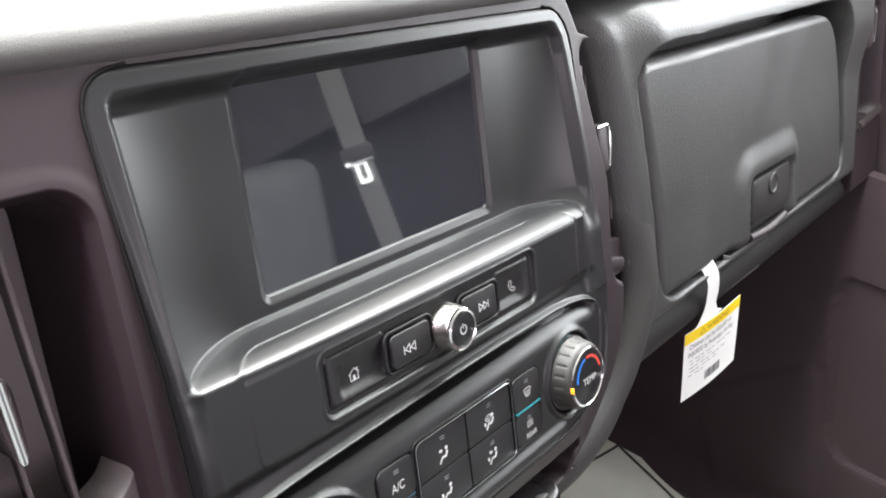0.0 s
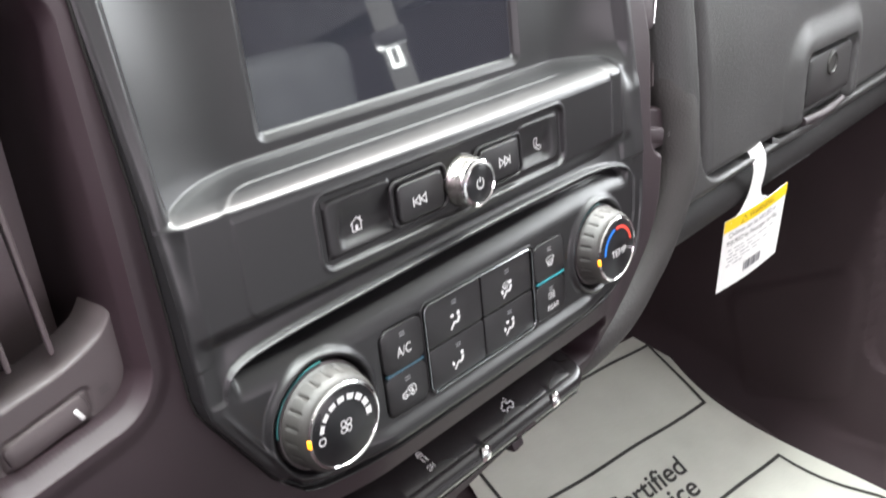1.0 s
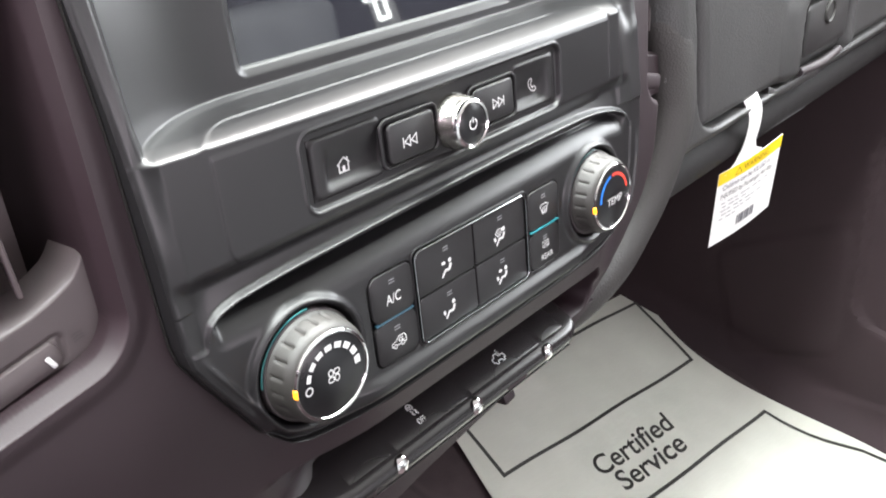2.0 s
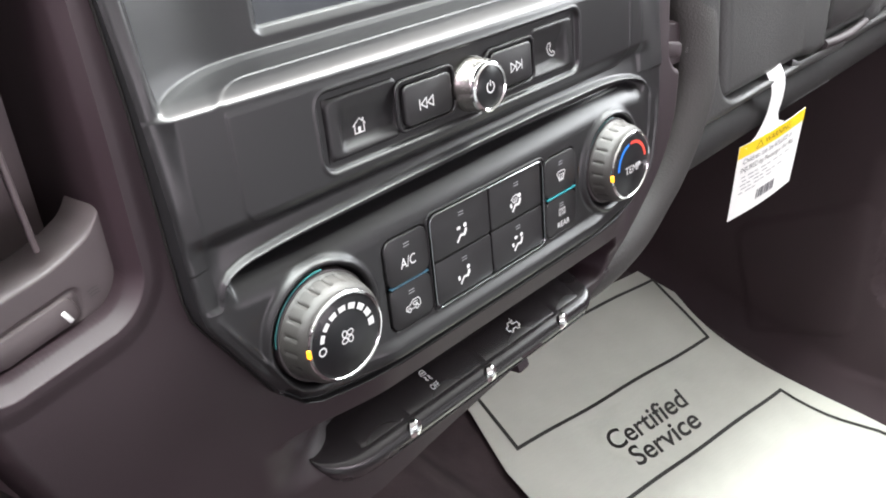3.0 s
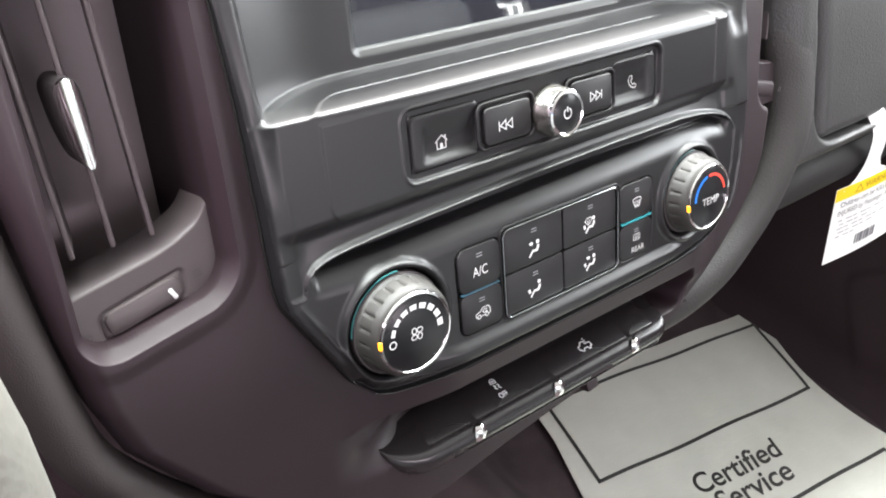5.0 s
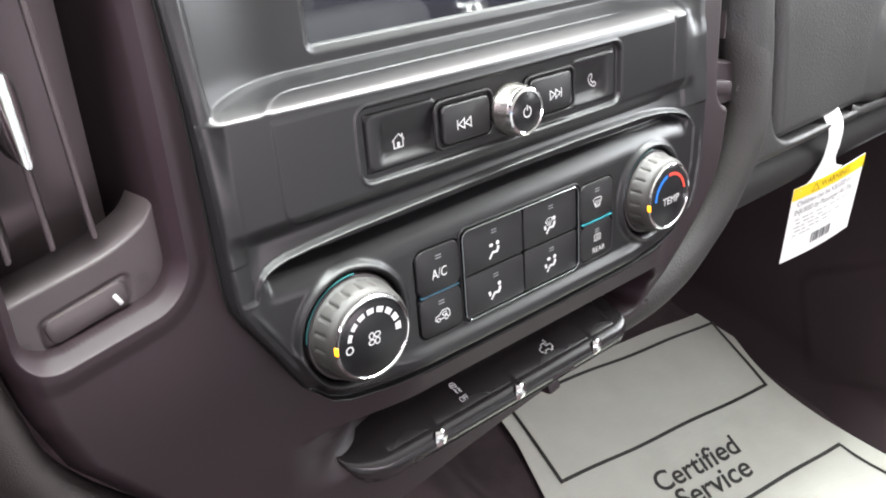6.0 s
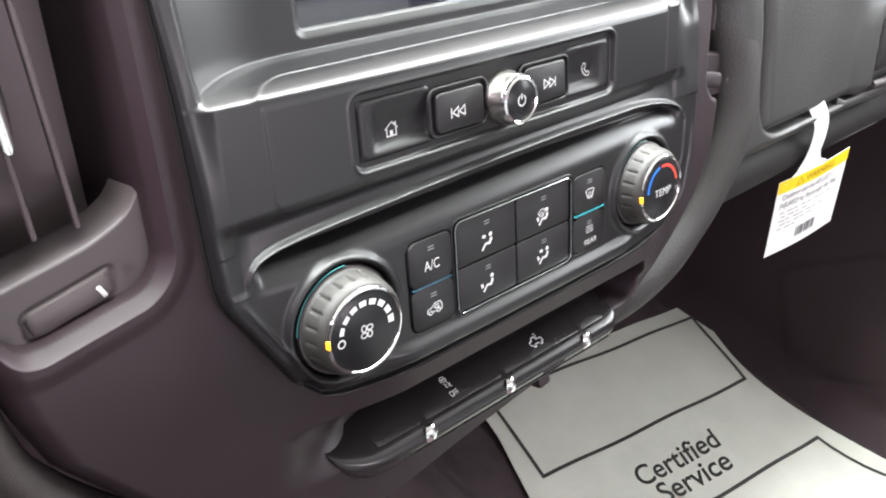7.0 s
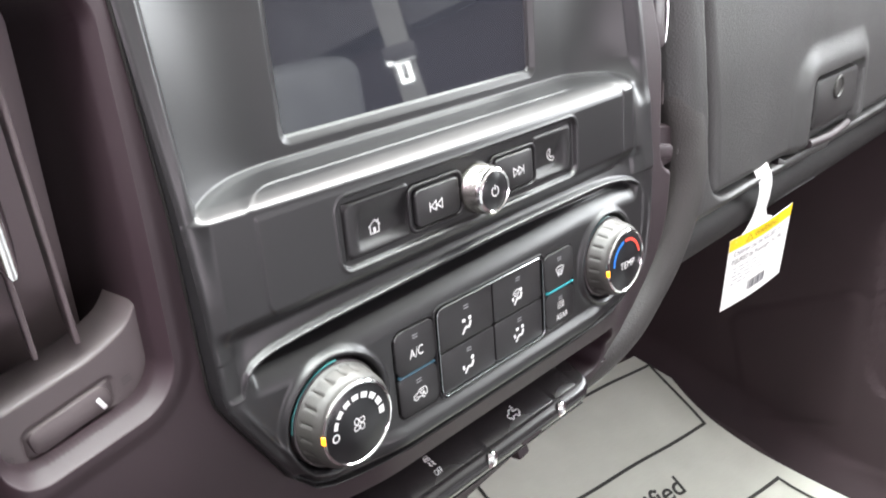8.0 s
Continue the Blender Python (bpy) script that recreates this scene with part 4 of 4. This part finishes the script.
def door_skin(x, v):
    e = np.minimum(np.minimum(x - door_left(v), door_right(v) - x), np.minimum(v - 0.008, 0.212 - v))
    e = np.minimum(e, (0.212 - v) * 2.5)
    w = 0.006 - 0.007 * (1 - np.clip(e / 0.010, 0, 1)) ** 2 - 0.012 * (x - 0.55) ** 2
    r = rrect(x, v, 0.550, 0.034, 0.064, 0.042, 0.012)
    w = w + 0.007 * step(r, 0.032, 0.006)
    return w - 0.010 * step(r, 0.001, -0.004)


part("door", sheet(np.linspace(0, 1, 220), np.concatenate([np.linspace(0.008, 0.022, 12), np.linspace(0.024, 0.19, 80), np.linspace(0.191, 0.212, 16)]), door_skin, door_left, door_right, 0.012), PAD, glove, "grained dark grey door", sharp=60)
latch = part("latch", slab(0.110, 0.047, 0.012, 0.008, 0.004), LATCH, glove, "dark plastic paddle latch", on(0.550, 0.047, 0.011))
part("keyhole", lathe([(0.0115, -0.001), (0.0115, 0.0014), (0.0106, 0.0022), (0.0090, 0.0022), (0.0080, 0.0008), (0.0, 0.0008)], 32), RUBBER, latch, "small round metal lock", on(0.0, 0.010, 0.0))
part("paddle", sweep(smooth_path([(-0.050, -0.036, -0.004), (0.0, -0.038, -0.002), (0.050, -0.036, -0.004)]), ellipse(0.004, 0.004, 12)), BLACK, latch)
part("pull_bar", sweep([(0.445, 0.006, 0.000), (0.455, 0.002, 0.003), (0.555, -0.001, 0.003), (0.566, 0.002, 0.001)], [(-0.004, -0.004), (-0.004, 0.002), (-0.002, 0.003), (0.002, 0.003), (0.004, 0.002), (0.004, -0.004)]), PAD, glove, "flat lower pull bar")

vs = np.linspace(-0.03, 0.255, 40)
edge_x = passenger_left(vs)
wall_v = [(float(x) + a, float(v), w) for x, v in zip(edge_x, vs) for a, w in ((0.004, -0.013), (0.0005, -0.0150), (-0.002, -0.020), (-0.004, -0.032), (-0.10, -0.075))]
wall_f = [(i * 5 + j, i * 5 + j + 1, (i + 1) * 5 + j + 1, (i + 1) * 5 + j) for i in range(39) for j in range(4)]
# wall turned away from the windows; its shade is in the dark colour
part("vent_wall", (wall_v, wall_f), PAD_SHADED, dash, "wall beside the vent with its shade in the colour", STACK.inverted() @ GLOVE, sharp=70)

# ---------------------------------------------------------------- far vent at the passenger's end
far = thing("air_vent", GLOVE, "dark end vent with a chrome-edged tab", "air vent", "dashboard air vents")
part("housing", sheet(np.linspace(0.874, 1.0, 40), np.linspace(-0.03, 0.27, 60), lambda x, v: 0.004 - 0.05 * step(rrect(x, v, 0.935, 0.14, 0.058, 0.085, 0.012), 0.002, -0.004) + 0 * x, depth=0.03), TRIM, far, sharp=60)
for k in range(7):
    part("vane", box(0.002, 0.155, 0.02, 0.0006, 1), BLACK, far, "", on(0.888 + 0.016 * k, 0.14, -0.03))
tab = part("tab", slab(0.045, 0.052, 0.02, 0.008, 0.003), TRIM, far, "dark tab", on(0.918, 0.178, 0.004))
part("chrome_edge", sweep(smooth_path([(0.012, 0.025, 0.0), (0.0205, 0.023, 0.001), (0.0225, 0.01, 0.001), (0.0225, -0.02, 0.0)]), ellipse(0.002, 0.002, 10)), CHROME, tab, "bright chrome edge")
part("chrome_bar", sweep([(0.885, 0.055, 0.006), (0.99, 0.062, 0.006)], ellipse(0.006, 0.004, 12)), SATIN_CHROME, far)

# ---------------------------------------------------------------- hanging warning tag
TL, TR, BL = Vector((0.385, 0.016, 0.546)), Vector((0.4728, 0.0025, 0.565)), Vector((0.400, 0.0047, 0.4657))
ex = (TR - TL).normalized()
ez = ex.cross(BL - TL).normalized() * -1
ey = ez.cross(ex)
TAGM = Matrix((ex, ey, ez)).transposed().to_4x4()
TAGM.translation = TL
TW, TH = (TR - TL).length, (BL - TL).length
tag = thing("warning_tag", TAGM, "white card warning tag with yellow band below the glove box", "tag")


def tag_bend(x, y):
    return 0.004 * math.sin(math.pi * x / TW) * 0.6 - 0.10 * (max(0.0, -y) - 0.02) ** 2


n = 14
grid = [(TW * i / n, -TH * j / n) for j in range(n + 1) for i in range(n + 1)]
tv = [(x, y, tag_bend(x, y)) for x, y in grid]
tf = [(j * (n + 1) + i, (j + 1) * (n + 1) + i, (j + 1) * (n + 1) + i + 1, j * (n + 1) + i + 1) for j in range(n) for i in range(n)]


def thick(shape, d=0.0004):
    verts, faces = shape
    m = len(verts)
    bm_faces = [tuple(f) for f in faces] + [tuple(m + i for i in reversed(f)) for f in faces]
    count = {}
    for f in faces:
        for a, b in zip(f, f[1:] + f[:1]):
            count[(a, b)] = 1
    rim = [(a, b) for a, b in count if (b, a) not in count]
    bm_faces += [(b, a, m + a, m + b) for a, b in rim]
    return verts + [(x, y, z - d) for x, y, z in verts], bm_faces


part("card", thick((tv, tf)), CARD, tag)
bw = [(TW * i / n, -0.013 * j, tag_bend(TW * i / n, -0.013 * j) + 0.0003) for j in (0, 0.5, 1) for i in range(n + 1)]
part("yellow_band", (bw, [(j * (n + 1) + i, (j + 1) * (n + 1) + i, (j + 1) * (n + 1) + i + 1, j * (n + 1) + i + 1) for j in (0, 1) for i in range(n)]), YELLOW, tag, "yellow warning band")


def tag_text(text, x, y, size, width, mat=INK):
    verts, faces = lettering(text, size, width, 0.0)
    part("lettering", ([(a + x, b + y, tag_bend(a + x, b + y) + 0.0006) for a, b, c in verts], faces), mat, tag)


tag_text("WARNING", TW * 0.56, -0.0068, 0.0088, 0.036, OLIVE)
part("warning_triangle", ([(x + TW * 0.285, y - 0.0068, tag_bend(x + TW * 0.285, y - 0.0068) + 0.0006) for x, y, z in strokes([(0.0007, [(-0.0042, -0.0032), (0.0, 0.0036), (0.0042, -0.0032), (-0.0042, -0.0032)])])[0]], strokes([(0.0007, [(-0.0042, -0.0032), (0.0, 0.0036), (0.0042, -0.0032), (-0.0042, -0.0032)])])[1]), OLIVE, tag)
tag_text("Children can be KILLED or", TW * 0.45, -0.0185, 0.0078, 0.068, DARK_PRINT)
tag_text("INJURED by Passenger Air Bag.", TW * 0.47, -0.0275, 0.0078, 0.074, DARK_PRINT)


def tag_bar(x0, x1, y, h, mat=GREY_PRINT):
    m = 8
    vv = [(x0 + (x1 - x0) * i / m, y + s * h / 2, tag_bend(x0 + (x1 - x0) * i / m, y) + 0.0005) for s in (-1, 1) for i in range(m + 1)]
    part("small_print", (vv, [(i, i + 1, m + 2 + i, m + 1 + i) for i in range(m)]), mat, tag)


for y, x0, x1 in ((-0.036, 0.008, 0.078), (-0.0405, 0.010, 0.05), (-0.045, 0.008, 0.072), (-0.0495, 0.010, 0.056), (-0.054, 0.008, 0.040)):
    for k in range(int((x1 - x0) / 0.0085)):
        tag_bar(x0 + 0.0085 * k, x0 + 0.0085 * k + 0.0048 + 0.0024 * ((3 * k + int(-y * 1000)) % 2), y, 0.0011, PALE_PRINT)
for k in range(9):
    tag_bar(0.034 + 0.0028 * k, 0.0354 + 0.0028 * k + 0.0006 * (k % 3), -0.0665, 0.011, GREY_PRINT)
strap = smooth_path([(0.033, -0.002, 0.001), (0.036, 0.012, 0.001), (0.0385, 0.03, 0.002), (0.036, 0.05, 0.002), (0.028, 0.072, -0.006)], 6)
wide = np.interp(np.linspace(0, 1, len(strap)), [0, 0.12, 0.3, 0.7, 1], [0.026, 0.015, 0.0095, 0.0085, 0.009])
sv, sf = [], []
for p, wd in zip(strap, wide):
    sv += [(p.x - wd, p.y - 0.1 * wd, p.z), (p.x + wd, p.y + 0.1 * wd, p.z)]
sf = [(2 * i, 2 * i + 1, 2 * i + 3, 2 * i + 2) for i in range(len(strap) - 1)]
part("strap", thick((sv, sf)), CARD, tag, "white paper strap")

# ---------------------------------------------------------------- floor, paper mat
FLOOR = -0.06


def floor_height(x, y):
    hump = 0.20 * step(np.abs(x), 0.385, 0.15)
    toe = 0.5 * np.clip(y - 0.30, 0, 1) ** 1.0 * step(y, 0.28, 0.40)
    return FLOOR + hump + toe + 0.004 * np.sin(23 * x + 11 * y) * np.sin(17 * y)


part("floor", sheet(np.linspace(-1.05, 1.05, 120), np.linspace(-2.0, 0.62, 130), floor_height, depth=0.03), CARPET, None, sharp=70)
tagged(bpy.data.objects["floor"], "dark brown-black carpeted truck floor with centre hump", "floor", kind="structure")

mat_thing = thing("floor_mat", pose(0.443, 0.159, FLOOR + 0.008, 0, 0, -9), "white disposable paper floor mat printed with black frames", "floor mat")


def mat_left(y):
    return np.interp(y, [-0.62, -0.0765, -0.0225, 0.085, 0.185], [-0.05, -0.0416, -0.040, -0.0185, -0.012])


def mat_right(y):
    fine = np.linspace(-0.70, 0.26, 193)
    x = np.interp(fine, [-0.70, -0.62, -0.269, -0.197, -0.128, -0.055, 0.029, 0.173, 0.26], [0.64, 0.62, 0.533, 0.504, 0.478, 0.457, 0.453, 0.499, 0.53])
    return np.interp(y, fine[8:-8], np.convolve(x, np.ones(17) / 17, 'valid'))


def mat_height(x, y):
    return 0.010 * np.clip(-x, 0, 1) / 0.05 * 0.3 + 0.0025 * np.sin(9 * x + 4) * np.cos(7 * y) + 0.10 * np.clip(x - 0.40, 0, 1) ** 1.3 + 0.002 * np.sin(31 * x + 17 * y)


part("sheet", sheet(np.linspace(0, 1, 90), np.linspace(-0.62, 0.185, 110), mat_height, mat_left, mat_right, 0.001), PAPER, mat_thing)


def mat_print(name, lines, width):
    fine = []
    for line in lines:
        pts = []
        for (x0, y0), (x1, y1) in zip(line, line[1:]):
            m = max(2, int(math.hypot(x1 - x0, y1 - y0) / 0.01))
            pts += [(x0 + (x1 - x0) * s / m, y0 + (y1 - y0) * s / m) for s in range(m)]
        fine.append(pts + [line[-1]])
    verts, faces = strokes(fine, width, 0.0)
    part(name, ([(x, y, float(mat_height(np.array(x), np.array(y))) + 0.0012) for x, y, z in verts], faces), INK, mat_thing)


mat_print("upper_frame", [[(0.0, 0.0), (0.4355, 0.0), (0.469, 0.153), (0.012, 0.155), (0.0, 0.0)]], 0.0058)
mat_print("lower_frame", [[(0.0, -0.147), (0.4496, -0.1407), (0.4545, -0.165), (0.4620, -0.189), (0.4715, -0.212), (0.484, -0.234), (0.516, -0.279), (0.545, -0.35), (0.56, -0.57), (0.0, -0.57), (0.0, -0.147)]], 0.0058)
for text, x, y, wd in (("Certified", 0.2070, -0.0660, 0.168), ("Service", 0.2055, -0.1035, 0.145)):
    verts, faces = lettering(text, 0.046, wd, 0.0, bold=0.0007)
    verts = [(a + x + 0.2 * b, b + y) for a, b, c in verts]
    part("lettering", ([(a, b, float(mat_height(np.array(a), np.array(b))) + 0.0012) for a, b in verts], faces), INK, mat_thing)

# ---------------------------------------------------------------- steering wheel
wheel = thing("steering_wheel", pose(-0.4555, -0.088, 0.738, 62, 0, 0), "pale grey leather steering wheel in front of the dash", "steering wheel")
bm = bmesh.new()
rv, rf = [], []
NR, NS = 72, 16
for i in range(NR):
    a = 2 * math.pi * i / NR
    for j in range(NS):
        b = 2 * math.pi * j / NS
        r = 0.178 + 0.016 * math.cos(b)
        rv.append((r * math.cos(a), r * math.sin(a), 0.016 * math.sin(b)))
rf = [(i * NS + j, ((i + 1) % NR) * NS + j, ((i + 1) % NR) * NS + (j + 1) % NS, i * NS + (j + 1) % NS) for i in range(NR) for j in range(NS)]
bm.free()
part("rim", (rv, rf), LEATHER, wheel, "pale grey leather rim")
part("hub", box(0.17, 0.13, 0.05, 0.02, 3), TRIM, wheel, "dark hub", pose(0, 0, -0.03))
for a in (0, 180, 270):
    part("spoke", box(0.12, 0.035, 0.018, 0.006, 2), TRIM, wheel, "", pose(0.115 * math.cos(radians(a)), 0.115 * math.sin(radians(a)), -0.015, 0, 0, a))

# ---------------------------------------------------------------- cabin shell
def wall(name, bm, mat, label, category="wall", at=None):
    return tagged(part(name, bm, mat, None, "", at), label, category, kind="structure")


wall("ceiling", box(2.1, 2.1, 0.04, 0.01, 1, (0, -1.0, 1.36)), HEADLINER, "pale grey cloth headliner", "ceiling")
wall("wall_front", box(2.1, 0.04, 1.0, 0.0, 1, (0, 0.66, 0.38)), CARPET, "dark carpeted bulkhead below the windscreen")
wall("wall_rear", box(2.1, 0.04, 1.05, 0.0, 1, (0, -2.0, 0.44)), CLOTH, "grey rear cabin wall below the back window")
for s, name in ((-1, "wall_driver"), (1, "wall_passenger")):
    wall(name, box(0.05, 2.7, 1.08, 0.0, 1, (s * 1.07, -0.68, 0.45)), DOOR, "dark plastic door and side lining below the windows")
    wall("pillar", box(0.07, 0.34, 0.42, 0.02, 2, (s * 1.03, -0.79, 1.16)), CLOTH, "grey trim on the pillar behind the door", "pillar")
    wall("rear_quarter", box(0.05, 1.1, 0.42, 0.0, 1, (s * 1.07, -1.5, 1.16)), CLOTH, "grey lining behind the doors")
    wall("pillar", box(0.07, 0.07, 0.78, 0.02, 2), HEADLINER, "pale sloping windscreen pillar", "pillar", pose(s * 1.02, 0.33, 1.14, 57, 0, 0))


def kick_height(a, z):
    d = None
    quad = [(-0.150, 0.118), (-0.055, -0.046), (0.092, 0.046), (0.024, 0.272)]
    for (a0, z0), (a1, z1) in zip(quad, quad[1:] + quad[:1]):
        side = ((a - a0) * (z1 - z0) - (z - z0) * (a1 - a0)) / math.hypot(a1 - a0, z1 - z0)
        d = side if d is None else smax(d, side, 0.035)
    w = 0.0030 * step(d, 0.004, -0.008) - 0.0014 * np.exp(-((d - 0.004) / 0.003) ** 2)
    w = w + 11.0 * np.clip(0.0 - z, 0, 1) ** 2
    ridge = z + 0.035 - 0.30 * (a - 0.05)
    w = w + 0.004 * step(ridge, 0.004, -0.004) * step(a, 0.06, 0.12)
    pocket = rrect(a - 0.30 * (0.30 - z), z, 0.295, 0.272, 0.262, 0.150, 0.035)
    return w - 0.010 * step(pocket, 0.003, -0.006)


SIDE = Matrix(((0, 0, -1), (-1, 0, 0), (0, 1, 0))).to_4x4()
SIDE.translation = (0.958, 0, 0)
wall("kick_panel", sheet(np.linspace(-0.60, 0.75, 200), np.linspace(-0.075, 0.575, 130), kick_height, depth=0.03), DOOR, "dark grained lining beside the passenger footwell with a raised panel", "side lining", SIDE)

# ---------------------------------------------------------------- passenger seat and belt
seat = thing("passenger_seat", pose(0.52, -0.75, FLOOR), "grey cloth front passenger seat", "seat")
part("cushion", box(0.54, 0.52, 0.16, 0.05, 4, (0, 0.06, 0.33)), CLOTH, seat)
part("backrest", box(0.5, 0.14, 0.62, 0.05, 4), CLOTH, seat, "", pose(0, -0.24, 0.68, -14))
part("headrest", box(0.27, 0.11, 0.19, 0.045, 4), CLOTH, seat, "", pose(0, -0.34, 1.09, -10))
part("seat_base", box(0.46, 0.44, 0.26, 0.02, 2, (0, 0.04, 0.13)), BLACK, seat)
bench = thing("driver_seat", pose(-0.42, -0.75, FLOOR), "grey cloth front driver seat", "seat")
part("cushion", box(0.54, 0.5, 0.16, 0.05, 4, (0, 0.04, 0.33)), CLOTH, bench)
part("backrest", box(0.5, 0.14, 0.62, 0.05, 4), CLOTH, bench, "", pose(0, -0.24, 0.68, -14))
part("seat_base", box(0.46, 0.44, 0.26, 0.02, 2, (0, 0.04, 0.13)), BLACK, bench)

belt = thing("seat_belt", pose(0.767, -0.756, 0.859, 0, 0, 43), "grey seat belt with a bright steel tongue beside the passenger seat", "seat belt")
bp = smooth_path([(0.004, 0.004, 0.45), (0.003, 0.003, 0.2), (0.002, 0.002, 0.03), (0.004, 0.002, -0.12), (0.008, 0.004, -0.5)], 6)
bv = [q for p in bp for q in ((p.x - 0.022, p.y + 0.003, p.z), (p.x + 0.022, p.y + 0.003, p.z))]
part("webbing", thick((bv, [(2 * i, 2 * i + 1, 2 * i + 3, 2 * i + 2) for i in range(len(bp) - 1)]), 0.0015), STRAP, belt)
part("tongue_grip", box(0.062, 0.014, 0.03, 0.005, 2, (0.0, 0.008, 0.018)), BLACK, belt, "black plastic grip")
part("tongue", sweep([(-0.026, 0.012, 0.002), (0.026, 0.012, 0.002)], ellipse(0.0035, 0.003, 12)), STEEL, belt, "bright steel tongue")
part("tongue_blade", strokes([(0.006, [(-0.0085, 0.0), (-0.0085, -0.035), (0.0085, -0.035), (0.0085, 0.0), (-0.0085, 0.0)]), (0.007, [(-0.026, 0.004), (-0.012, 0.0015), (0.012, 0.0015), (0.026, 0.004)])], 0.007), STEEL, belt, "bright steel slotted blade", pose(0, 0.013, 0, 99, 0, -7))
